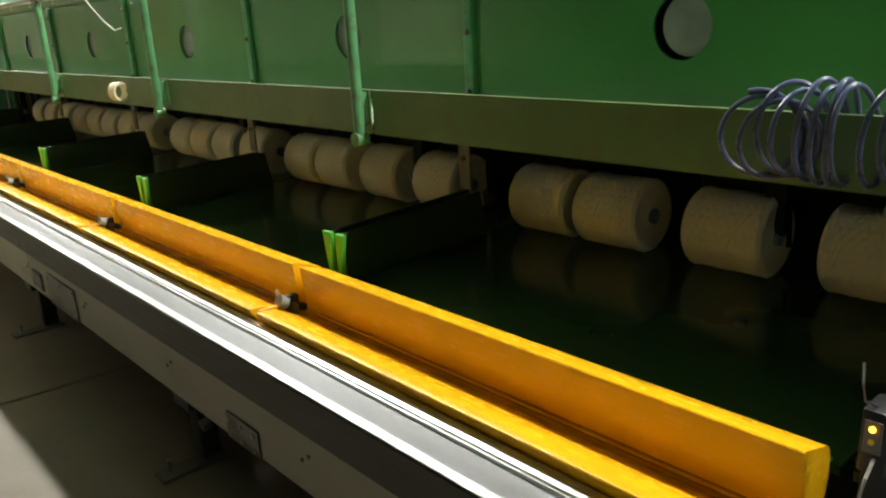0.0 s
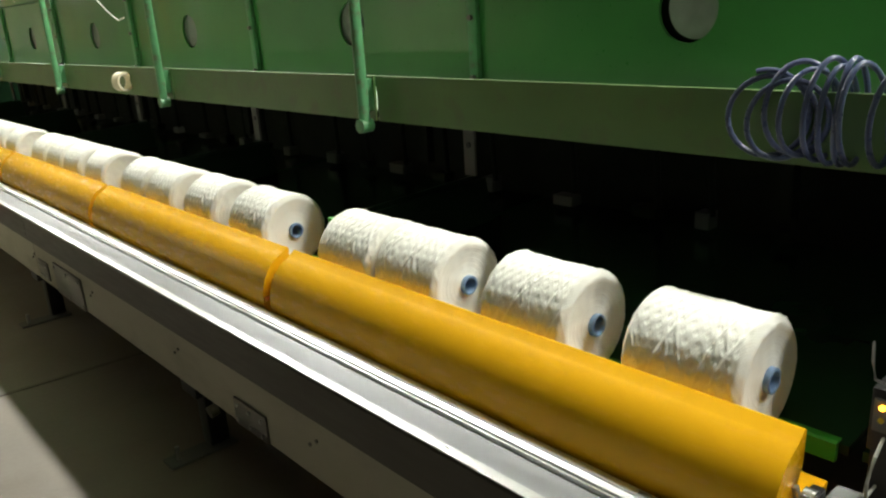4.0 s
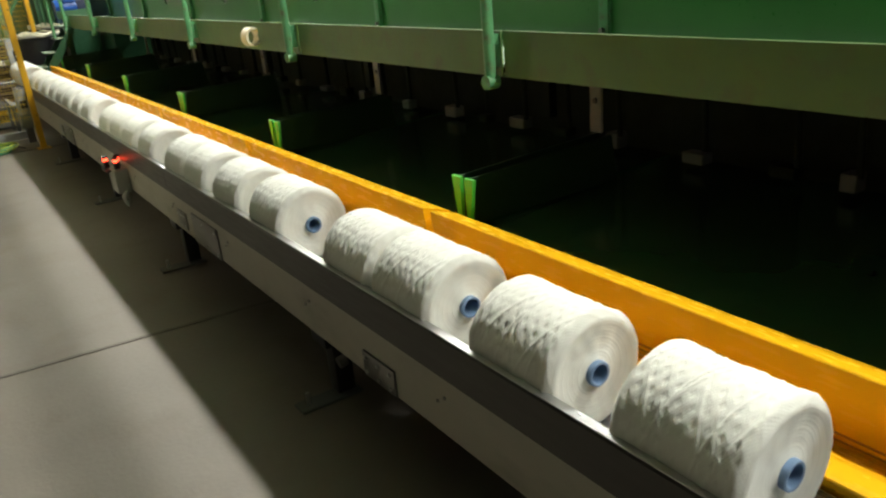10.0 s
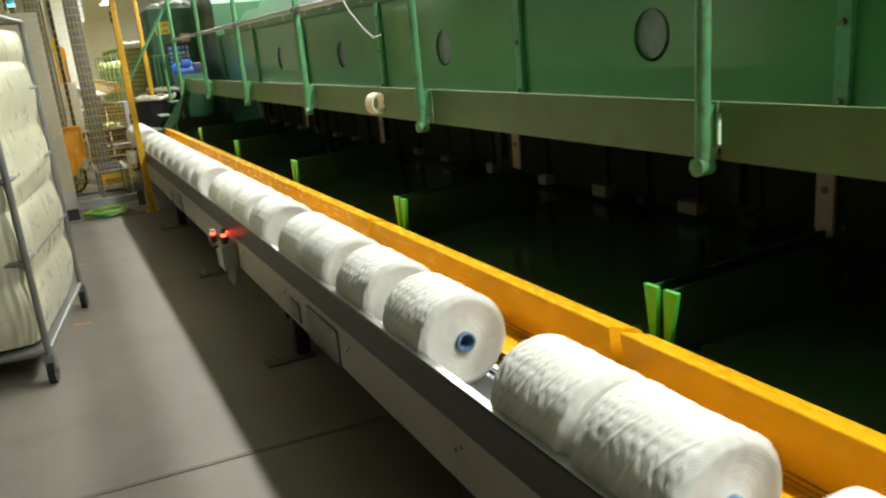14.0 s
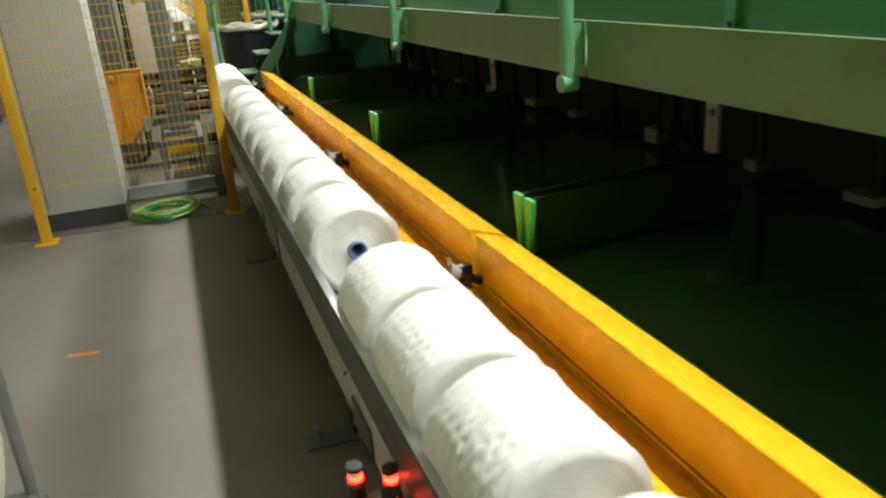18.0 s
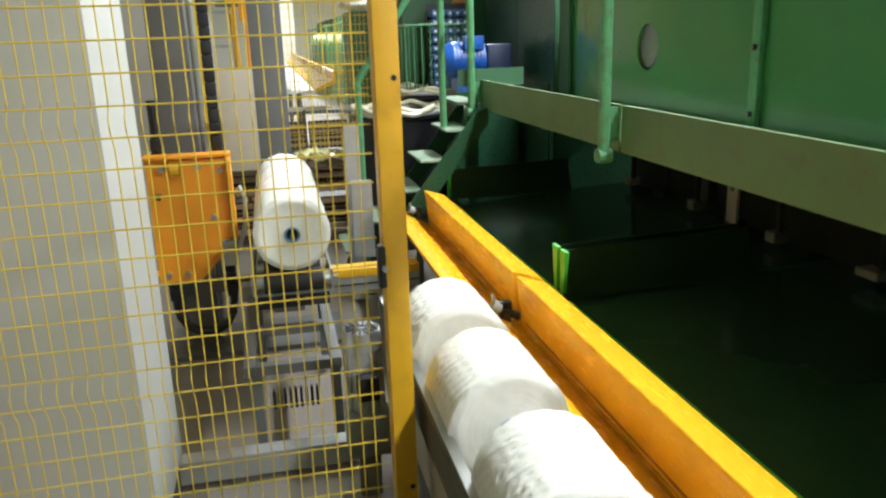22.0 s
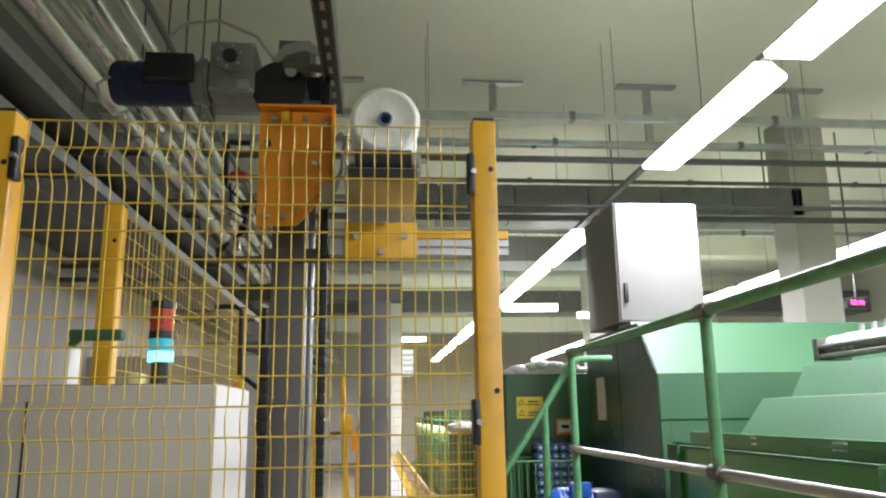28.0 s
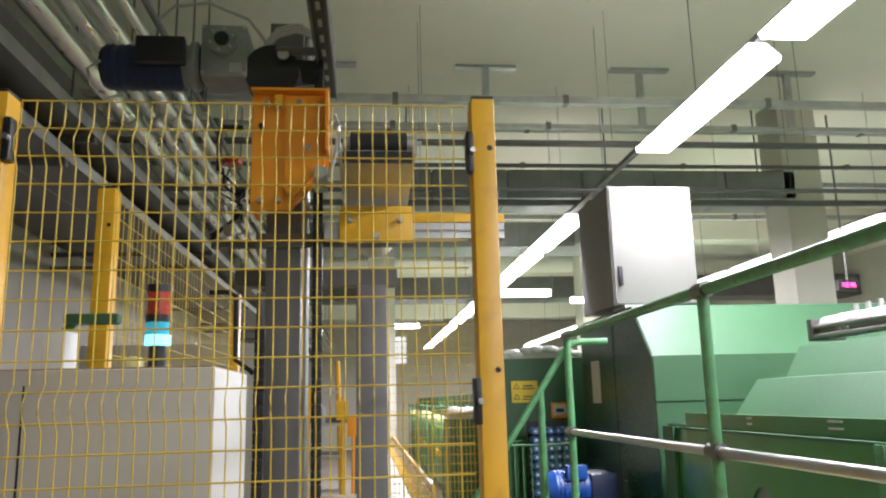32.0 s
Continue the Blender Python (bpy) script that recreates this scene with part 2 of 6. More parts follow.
def yarn_material():
    """Cream yarn: two families of crossing ribbons, each of a few parallel strands, and fine fuzz."""
    m = bpy.data.materials.new("cream_wound_yarn")
    m.use_nodes = True
    n, l = m.node_tree.nodes, m.node_tree.links
    b = n["Principled BSDF"]

    def mth(op, p, q=None, r=None):
        nd = n.new("ShaderNodeMath")
        nd.operation = op
        for i, v in enumerate((p, q, r)):
            if v is None:
                continue
            if isinstance(v, (int, float)):
                nd.inputs[i].default_value = v
            else:
                l.new(v, nd.inputs[i])
        return nd.outputs[0]

    tc, sep = n.new("ShaderNodeTexCoord"), n.new("ShaderNodeSeparateXYZ")
    l.new(tc.outputs["Object"], sep.inputs[0])
    ang = mth("ARCTAN2", sep.outputs[0], sep.outputs[2])
    wob = n.new("ShaderNodeTexNoise")
    wob.inputs["Scale"].default_value = 14
    l.new(tc.outputs["Object"], wob.inputs["Vector"])
    wobble = mth("MULTIPLY_ADD", wob.outputs[0], 1.8, -0.9)
    fams = []
    for sign, around, along in ((1, 19.0, 235.0), (-1, 18.0, 250.0)):
        ph = mth("ADD", mth("MULTIPLY", ang, around * sign), mth("MULTIPLY_ADD", sep.outputs[1], along, wobble))
        fams.append(mth("ABSOLUTE", mth("SINE", mth("MULTIPLY", ph, 2.5))))
    top = mth("MULTIPLY_ADD", fams[0], 0.22, mth("MULTIPLY", fams[1], 0.10))
    radial = mth("SQRT", mth("ADD", mth("MULTIPLY", sep.outputs[0], sep.outputs[0]), mth("MULTIPLY", sep.outputs[2], sep.outputs[2])))
    side = n.new("ShaderNodeMapRange")
    side.inputs[1].default_value, side.inputs[2].default_value = 0.112, 0.119
    l.new(radial, side.inputs[0])
    rings = mth("MULTIPLY_ADD", mth("SINE", mth("MULTIPLY_ADD", radial, 900.0, wobble)), 0.09, 0.16)
    mix = n.new("ShaderNodeMix")
    l.new(side.outputs[0], mix.inputs[0]), l.new(rings, mix.inputs[2]), l.new(top, mix.inputs[3])
    fuzz = n.new("ShaderNodeTexNoise")
    fuzz.inputs["Scale"].default_value, fuzz.inputs["Detail"].default_value = 330, 4
    l.new(tc.outputs["Object"], fuzz.inputs["Vector"])
    bp = n.new("ShaderNodeBump")
    bp.inputs["Strength"].default_value, bp.inputs["Distance"].default_value = 0.7, 0.0009
    l.new(mth("MULTIPLY_ADD", fuzz.outputs[0], 0.35, mix.outputs[0]), bp.inputs["Height"])
    l.new(bp.outputs[0], b.inputs["Normal"])
    big = n.new("ShaderNodeTexNoise")
    big.inputs["Scale"].default_value = 9
    l.new(tc.outputs["Object"], big.inputs["Vector"])
    ramp = n.new("ShaderNodeValToRGB")
    ramp.color_ramp.elements[0].color, ramp.color_ramp.elements[1].color = (0.80, 0.79, 0.70, 1), (0.88, 0.875, 0.81, 1)
    l.new(big.outputs[0], ramp.inputs[0])
    l.new(ramp.outputs[0], b.inputs["Base Color"])
    b.inputs["Roughness"].default_value = 0.85
    b.inputs["Sheen Weight"].default_value = 0.25
    return m


YARN = yarn_material()


# ---- builders ----
def bm_new():
    return bmesh.new()


def box(bm, x0, y0, z0, x1, y1, z1, bev=0.0):
    r = bmesh.ops.create_cube(bm, size=1.0)
    vs = r["verts"]
    for v in vs:
        v.co = Vector(((x0 + x1) / 2 + v.co.x * (x1 - x0), (y0 + y1) / 2 + v.co.y * (y1 - y0), (z0 + z1) / 2 + v.co.z * (z1 - z0)))
    if bev:
        es = {e for v in vs for e in v.link_edges}
        bmesh.ops.bevel(bm, geom=list(es), offset=bev, segments=2, affect="EDGES", profile=0.6)
    return bm


def tube(bm, p0, p1, r, seg=14, r2=None):
    p0, p1 = Vector(p0), Vector(p1)
    d = p1 - p0
    res = bmesh.ops.create_cone(bm, cap_ends=True, segments=seg, radius1=r, radius2=r if r2 is None else r2, depth=d.length)
    m = Matrix.Translation((p0 + p1) / 2) @ d.to_track_quat("Z", "Y").to_matrix().to_4x4()
    bmesh.ops.transform(bm, matrix=m, verts=res["verts"])
    return bm


def sweep(bm, pts, r, seg=8, closed=False):
    """A round cable or bent tube along points."""
    pts = [Vector(p) for p in pts]
    n = len(pts)
    rings = []
    up = Vector((0.13, 0.21, 0.97))
    for i, p in enumerate(pts):
        a = pts[(i - 1) % n] if closed or i else p
        b = pts[(i + 1) % n] if closed or i < n - 1 else p
        d = (b - a).normalized()
        s = d.cross(up)
        s = s.normalized() if s.length > 1e-4 else d.orthogonal().normalized()
        u = s.cross(d)
        rings.append([bm.verts.new(p + r * (math.cos(2 * math.pi * k / seg) * s + math.sin(2 * math.pi * k / seg) * u)) for k in range(seg)])
    for i in range(n if closed else n - 1):
        a, b = rings[i], rings[(i + 1) % n]
        for k in range(seg):
            bm.faces.new((a[k], a[(k + 1) % seg], b[(k + 1) % seg], b[k]))
    if not closed:
        bm.faces.new(rings[0][::-1]), bm.faces.new(rings[-1])
    return bm


def prism(bm, outline, axis, a, b):
    """A closed outline of two coordinates, pushed along the third axis from a to b."""
    def at(p, w):
        return {"y": (p[0], w, p[1]), "x": (w, p[0], p[1]), "z": (p[0], p[1], w)}[axis]
    v0 = [bm.verts.new(at(p, a)) for p in outline]
    v1 = [bm.verts.new(at(p, b)) for p in outline]
    n = len(outline)
    bm.faces.new(v0), bm.faces.new(v1[::-1])
    for i in range(n):
        bm.faces.new((v0[i], v1[i], v1[(i + 1) % n], v0[(i + 1) % n]))
    bmesh.ops.recalc_face_normals(bm, faces=bm.faces[:])
    return bm


def mesh_of(name, bm, material, smooth=False):
    me = bpy.data.meshes.new(name)
    if smooth:
        bmesh.ops.recalc_face_normals(bm, faces=bm.faces[:])
        for f in bm.faces:
            f.smooth = True
        for e in bm.edges:
            if len(e.link_faces) == 2 and e.calc_face_angle(0) > 0.6:
                e.smooth = False
    bm.to_mesh(me)
    bm.free()
    me.materials.append(material)
    return me


def base_of(ob):
    p = Vector((0, 0, 0))
    while ob:
        p += ob.location
        ob = ob.parent
    return p


def part(name, bm, material, parent, label="", smooth=True):
    """One mesh under a thing or a part; the bmesh is given in world places."""
    bmesh.ops.translate(bm, vec=-base_of(parent), verts=bm.verts[:])
    ob = new(name, mesh_of(name, bm, material, smooth))
    ob.parent = parent
    return tagged(ob, label)


def thing(name, loc, label, category, group="", kind=""):
    ob = new(name)
    ob.location = loc
    ob.empty_display_size = 0.1
    return tagged(ob, label, category, group, kind)


def single(name, bm, material, label, category, group="", kind="", base=(0, 0, 0), smooth=True):
    bmesh.ops.translate(bm, vec=-Vector(base), verts=bm.verts[:])
    ob = new(name, mesh_of(name, bm, material, smooth))
    ob.location = base
    return tagged(ob, label, category, group, kind)


def B(*a, **k):
    return box(bm_new(), *a, **k)


def T(*a, **k):
    return tube(bm_new(), *a, **k)


# ---- setting: floor, walls, ceiling ----
X0, X1, Y0, Y1, CEIL_Z = -2.4, 11.0, -6.0, 34.0, 4.55
single("floor", B(X0, Y0, -0.2, X1, Y1, 0.0), FLOOR, "worn brown-grey concrete factory floor", "floor", kind="structure")
bm = bm_new()
for jy in (-2.2, 2.60, 7.4, 12.2, 17.0):
    prism(bm, [(-2.4, jy + 0.20), (11.0, jy - 1.02), (11.0, jy - 1.002), (-2.4, jy + 0.218)], "z", 0.0005, 0.003)
single("floor_joint", bm, JOINT, "dark filled joints across the concrete floor", "joint", kind="structure")
single("ceiling", B(X0, Y0, CEIL_Z, X1, Y1, CEIL_Z + 0.2), CEIL, "cream painted concrete ceiling slab", "ceiling", kind="structure")
single("wall_south", B(X0, Y0 - 0.2, 0, X1, Y0, CEIL_Z), WALL_W, "plain cream plaster wall", "wall", kind="structure")
single("wall_north", B(X0, Y1, 0, X1, Y1 + 0.2, CEIL_Z), WALL, "plain cream plaster wall at the far end", "wall", kind="structure")
single("wall_west", B(X0 - 0.2, 6.6, 0, X0, Y1, CEIL_Z), WALL_W, "plain dusty grey-beige plaster wall", "wall", kind="structure")
# Opening and unlit bay are added out of view, to cut light bounced from the west.
single("wall_over_added_bay", B(X0 - 0.2, Y0, 2.80, X0, 6.599, CEIL_Z), WALL_W, "plain dusty plaster over the opening to the added unseen bay", "wall", kind="structure")
single("floor_added_bay", B(-10.0, Y0, -0.2, X0 - 0.001, 6.8, 0.0), FLOOR, "worn concrete floor of the added unseen bay", "floor", kind="structure")
single("ceiling_added_bay", B(-10.0, Y0, CEIL_Z, X0 - 0.001, 6.8, CEIL_Z + 0.2), CEIL, "cream ceiling of the added unseen bay", "ceiling", kind="structure")
single("wall_added_bay_west", B(-10.2, Y0 - 0.2, 0, -10.001, 7.0, CEIL_Z), WALL_W, "plain dusty plaster wall of the added unseen bay", "wall", kind="structure")
single("wall_added_bay_south", B(-10.0, Y0 - 0.2, 0, X0 - 0.001, Y0 - 0.001, CEIL_Z), WALL_W, "plain dusty plaster wall of the added unseen bay", "wall", kind="structure")
single("wall_added_bay_north", B(-10.0, 6.8, 0, X0 - 0.201, 7.0, CEIL_Z), WALL_W, "plain dusty plaster wall of the added unseen bay", "wall", kind="structure")
single("wall_east", B(X1, Y0, 0, X1 + 0.2, Y1, CEIL_Z), WALL, "plain cream plaster wall", "wall", kind="structure")

PITCH = 1.6
# ---- twisting machine: walkway ledge, panels, hood ----
machine = thing("twisting_machine", (2.6, 4.0, 0.0), "long green textile twisting machine with walkway ledge and hood", "machine")
MY0, MY1 = -4.8, 9.63
for k in range(-3, 6):
    y0, y1 = k * PITCH + 0.008, (k + 1) * PITCH - 0.008 + (0.03 if k == 5 else 0)
    bm = prism(bm_new(), [(1.566, 0.907), (1.566, 1.052), (1.582, 1.052), (1.582, 1.049), (1.5735, 1.049), (1.5735, 0.913), (1.60, 0.913), (1.60, 0.907)], "y", y0, y1)
    part("ledge_face", bm, GREEN_LEDGE, machine, "olive green ledge face plate")
part("ledge_top", B(1.5745, MY0, 0.935, 2.10, MY1, 0.945, bev=0.002), GREEN_TOP, machine, "dusty pale green walkway plate")


def panel_with_hole(y0, y1, hole_y):
    """A front panel with a round inspection hole cut through it."""
    bm = bm_new()
    seg, r, cz = 40, 0.092, 1.205
    x_front, x_back = 2.040, 2.052
    za, zb = 0.946, 1.492
    ring, frame_v = [], []
    for x in (x_front, x_back):
        inner = [bm.verts.new((x, hole_y + r * math.cos(2 * math.pi * i / seg), cz + r * math.sin(2 * math.pi * i / seg))) for i in range(seg)]
        outer = []
        for i in range(seg):
            a = 2 * math.pi * i / seg
            c, s = math.cos(a), math.sin(a)
            ks = [(y1 - hole_y) / c if c > 1e-6 else 1e9, (y0 - hole_y) / c if c < -1e-6 else 1e9,
                  (zb - cz) / s if s > 1e-6 else 1e9, (za - cz) / s if s < -1e-6 else 1e9]
            q = min(ks)
            outer.append(bm.verts.new((x, hole_y + q * c, cz + q * s)))
        ring.append(inner), frame_v.append(outer)
        for cy, czz in ((y0, za), (y0, zb), (y1, za), (y1, zb)):
            cv = bm.verts.new((x, cy, czz))
            a = sorted(range(seg), key=lambda i: (outer[i].co - cv.co).length)[:6]
            sel = [i for i in a]
            best = None
            for i in sel:
                j = (i + 1) % seg
                p, q2 = outer[i].co, outer[j].co
                if abs(p.y - q2.y) > 1e-6 and abs(p.z - q2.z) > 1e-6:
                    if (min(abs(p.y - cy), abs(q2.y - cy)) < 1e-6 and min(abs(p.z - czz), abs(q2.z - czz)) < 1e-6):
                        best = (i, j)
            if best:
                bm.faces.new((outer[best[0]], cv, outer[best[1]]))
        for i in range(seg):
            j = (i + 1) % seg
            bm.faces.new((inner[i], outer[i], outer[j], inner[j]))
    for i in range(seg):
        j = (i + 1) % seg
        bm.faces.new((ring[0][i], ring[0][j], ring[1][j], ring[1][i]))
    bmesh.ops.remove_doubles(bm, verts=bm.verts[:], dist=1e-5)
    bmesh.ops.recalc_face_normals(bm, faces=bm.faces[:])
    return bm


for k in range(-3, 6):
    y0, y1 = k * PITCH + 0.002, (k + 1) * PITCH - 0.002
    hole_y = k * PITCH + 0.76
    pan = part("front_panel", panel_with_hole(y0, y1, hole_y), GREEN, machine, "glossy green panel with round hole", smooth=False)
    part("hole_lining", T((2.058, hole_y + (-0.018 if k < 1 else 0.03), 1.21), (2.09, hole_y + (-0.018 if k < 1 else 0.03), 1.21), 0.088, seg=32), BLUE_GLASS, pan, "dull grey disc inside the hole")
    bm = B(2.018, k * PITCH - 0.022, 0.946, 2.039, k * PITCH + 0.022, 1.50, bev=0.002)
    bat = part("batten", bm, GREEN_RAIL, machine, "pale green upright batten")
    for bz in (1.0, 1.21, 1.42):
        part("batten_bolt", T((2.004, k * PITCH, bz), (2.0175, k * PITCH, bz), 0.010, seg=10), STEEL_DARK, bat)
    bm = B(2.03, y0, 1.4935, 2.056, y1, 1.506)
    part("panel_rail", bm, GREEN_LIGHT, machine, "pale green top edge of the panel")
# near-black sheets stand in for shade behind the holes and below the ledge
part("inner_wall", B(2.42, MY0, 0.05, 2.46, MY1, 1.06), INTERIOR_SHADE, machine, "near-black sheet for the shade inside the machine")
part("inner_core", B(2.12, MY0, 1.06, 2.75, MY1, 1.49), INTERIOR_SHADE, machine, "near-black sheet for the shade inside the machine")
# slotted band above the panels, stepped hood
part("slot_band", B(2.085, MY0, 1.5065, 2.115, 9.55, 1.572), GREEN, machine, "dark green slotted band")
for k in range(-8, 16):
    yc = k * 0.62 + 0.2
    if yc > 9.3:
        break
    bm = bm_new()
    for j in range(4 if k % 2 else 2):
        for zz in (1.532, 1.556):
            box(bm, 2.081, yc + 0.022 * j, zz, 2.086, yc + 0.022 * j + 0.016, zz + 0.007)
    part("vent_slot", bm, ALU, machine, "row of small bright slots")
part("lower_hood", prism(bm_new(), [(2.116, 1.50), (2.116, 1.555), (2.246, 1.722), (2.40, 1.730), (2.9, 1.730), (2.9, 1.50)], "y", MY0, 9.10), GREEN_LIGHT, machine, "pale green sloping hood", smooth=False)
part("upper_hood", prism(bm_new(), [(2.395, 1.7305), (2.475, 1.868), (2.70, 1.885), (3.1, 1.885), (3.1, 1.7305)], "y", MY0, 9.12), GREEN_LIGHT, machine, "pale green upper hood", smooth=False)
part("hood_deck", B(2.116, 9.101, 1.48, 3.1, 9.825, 1.512), GREEN_DARK, machine, "dark deck beside the end cabinet")
part("hood_back", B(3.101, MY0, 0.05, 3.16, 8.95, 2.0), GREEN_LIGHT, machine)
# headstock: dark end cabinet
head = thing("headstock_cabinet", (2.5, 10.5, 0.0), "dark green machine end cabinet with drive motor side", "cabinet")
part("body", prism(bm_new(), [(9.842, 0.06), (9.842, 1.872), (10.10, 2.170), (11.19, 2.170), (11.19, 0.06)], "x", 2.045, 4.10), GREEN_DARK, head, "dark green sheet steel body", smooth=False)
part("front_plate", B(2.050, 9.832, 1.630, 4.10, 9.8415, 1.874), GREEN_LIGHT, head, "pale green front plate")
part("sloping_plate", prism(bm_new(), [(9.832, 1.875), (10.096, 2.181), (10.110, 2.1725), (9.8425, 1.8665)], "x", 2.050, 4.10), GREEN_LIGHT, head, "pale green sloping top plate", smooth=False)
part("lower_front", B(2.050, 9.836, 0.946, 2.105, 9.8415, 1.622), GREEN_LIGHT, head, "pale green front edge strip")
part("recess", B(2.106, 9.836, 1.513, 3.1, 9.8415, 1.622), GREEN_LIGHT, head)
part("top_cover", B(2.06, 10.15, 2.1705, 4.05, 11.18, 2.186), GREEN_LIGHT, head)
part("side_seam", B(2.042, 10.478, 0.95, 2.0445, 10.484, 2.168), BLACK, head, "dark sheet joint")
part("side_jamb", B(2.018, 9.56, 0.946, 2.030, 9.69, 1.508), GREEN_LIGHT, head, "pale green upright strip")
part("label_plate", B(2.036, 10.78, 1.62, 2.0445, 10.95, 1.90), WHITE_PLASTIC, head, "worn pale paper label")
part("lower_door", B(2.037, 9.90, 0.3, 2.0445, 10.45, 1.0), GREEN_DARK, head)
wbox = thing("control_cabinet", (2.28, 10.55, 2.19), "white steel control cabinet with black handle on the machine", "cabinet")
part("body", B(2.01, 10.30, 2.21, 2.56, 10.95, 2.97, bev=0.006), WHITE_CAB, wbox)
part("door", B(2.02, 10.285, 2.22, 2.55, 10.2985, 2.96, bev=0.003), WHITE_CAB, wbox)
part("handle", B(2.045, 10.262, 2.33, 2.068, 10.284, 2.45, bev=0.004), BLACK, wbox, "black swing handle")
part("base_bracket", B(2.07, 10.27, 2.190, 2.20, 10.5, 2.2095), GALV, wbox)
# pneumatic cylinder on the hood
cyl = thing("pneumatic_cylinder", (2.58, 8.0, 1.886), "grey pneumatic cylinder with white bands on the hood", "cylinder")
part("barrel", T((2.58, 9.04, 1.945), (2.58, 6.9, 1.945), 0.050, seg=24), GALV, cyl)
for yy in (8.92, 8.865):
    part("band", T((2.58, yy, 1.945), (2.58, yy - 0.030, 1.945), 0.053, seg=24), WHITE_PLASTIC, cyl, "white band")
for xx, zz in ((2.515, 1.905), (2.515, 1.945)):
    part("tie_rod", T((xx, 9.08, zz), (xx, 6.9, zz), 0.012, seg=10), STEEL_DARK, cyl)
part("end_block", B(2.50, 9.045, 1.886, 2.66, 9.085, 1.985, bev=0.004), STEEL_DARK, cyl)
for yy in (8.86, 8.78, 8.70):
    part("air_port", T((2.60, yy, 1.99), (2.60, yy, 2.03), 0.012, seg=10), GALV, cyl)

# ---- handrail over the walkway ----
rail = thing("walkway_handrail", (1.51, 4.0, 0.9), "green tubular handrail with clamp joints along the walkway", "handrail")
for k in range(-2, 7):
    y = k * PITCH
    up = part("upright", T((1.512, y, 0.905), (1.512, y, 1.972), 0.0185, seg=14), GREEN_RAIL, rail)
    bm = T((1.490, y, 0.899), (1.535, y, 0.899), 0.023, seg=18)
    part("boss", bm, GREEN_RAIL, up, "round green mounting boss")
    part("mount_plate", B(1.535, y + 0.014, 0.94, 1.5655, y + 0.030, 1.045), GREEN_RAIL, up)
    part("adhesive_label", B(1.538, y + 0.0305, 0.955 + 0.012 * (k % 2), 1.562, y + 0.033, 1.040), WHITE_PLASTIC, up, "white strip label")
    for z in (1.495, 1.974):
        part("clamp", T((1.512, y - 0.035, z), (1.512, y + 0.035, z), 0.026, seg=14), STEEL_DARK, up, "worn metal clamp")
part("top_rail", T((1.512, -3.4, 1.974), (1.512, 9.62, 1.974), 0.0185, seg=14), GREEN_RAIL, rail)
part("middle_rail", T((1.512, -3.4, 1.495), (1.512, 9.62, 1.495), 0.0155, seg=14), STEEL, rail, "worn bare steel middle rail")

# tape roll and air hose hanging on the ledge
def hollow_roll(x0, x1, y, z, ro, ri, seg=36):
    bm = bm_new()
    prof = [(x0, ri), (x0, ro), (x1, ro), (x1, ri)]
    rings = [[bm.verts.new((x, y + r * math.cos(2 * math.pi * s / seg), z + r * math.sin(2 * math.pi * s / seg))) for s in range(seg)] for x, r in prof]
    for a, b in zip(rings, rings[1:] + rings[:1]):
        for s in range(seg):
            bm.faces.new((a[s], a[(s + 1) % seg], b[(s + 1) % seg], b[s]))
    bmesh.ops.recalc_face_normals(bm, faces=bm.faces[:])
    return bm


roll = hollow_roll(-0.024, 0.024, 0.0, 0.0, 0.050, 0.038)
bmesh.ops.transform(roll, matrix=pose(1.526, 3.735, 0.980, 0, 0, -70), verts=roll.verts[:])
single("tape_roll", roll, TAPE_MAT, "roll of cream masking tape hanging on the green ledge", "tape", base=(1.522, 3.735, 0.93))
# each loop: middle y and z, half-width, half-height, turn of its plane from the ledge face, middle x
LOOPS = [(0.283, 1.012, 0.078, 0.084, 16, 1.535), (0.272, 1.006, 0.080, 0.080, 18, 1.536), (0.235, 1.000, 0.070, 0.078, 20, 1.530), (0.222, 1.028, 0.062, 0.084, 38, 1.552), (0.200, 1.010, 0.058, 0.088, 52, 1.545),
         (0.168, 1.022, 0.052, 0.096, 64, 1.555), (0.150, 1.010, 0.046, 0.094, 72, 1.548), (0.128, 1.020, 0.044, 0.098, 80, 1.552), (0.112, 1.016, 0.050, 0.094, 70, 1.548), (0.035, 1.020, 0.050, 0.092, 40, 1.545), (0.015, 1.022, 0.050, 0.088, 55, 1.548)]
pts = []
per = 28
for i in range((len(LOOPS) - 1) * per + 1):
    f = i / per
    q = min(int(f), len(LOOPS) - 2)
    w = f - q
    w = w * w * (3 - 2 * w)
    yc, zc, hw, hh, turn_, xc = (a * (1 - w) + b * w for a, b in zip(LOOPS[q], LOOPS[q + 1]))
    a = 2 * math.pi * f + 1.3
    pts.append((xc - hw * math.cos(a) * math.sin(radians(turn_)), yc + hw * math.cos(a) * math.cos(radians(turn_)), zc + hh * math.sin(a)))
hose = thing("air_hose", (1.53, 0.2, 0.92), "coiled blue-grey air hose hanging over the ledge", "hose")
part("coil", sweep(bm_new(), pts, 0.0056, seg=9), HOSE, hose)
tail = [pts[-1], (1.515, 0.0, 1.06), (1.505, -0.03, 1.0), (1.50, -0.06, 0.97), (1.52, -0.1, 1.0), (1.55, -0.14, 1.07), (1.62, -0.3, 1.0), (1.7, -0.6, 0.955)]
part("tail", sweep(bm_new(), tail, 0.0056, seg=9), HOSE, hose, "trailing hose end")
part("coupling", T((1.70, -0.60, 0.955), (1.715, -0.66, 0.958), 0.010, seg=12), STEEL, hose, "steel coupling")
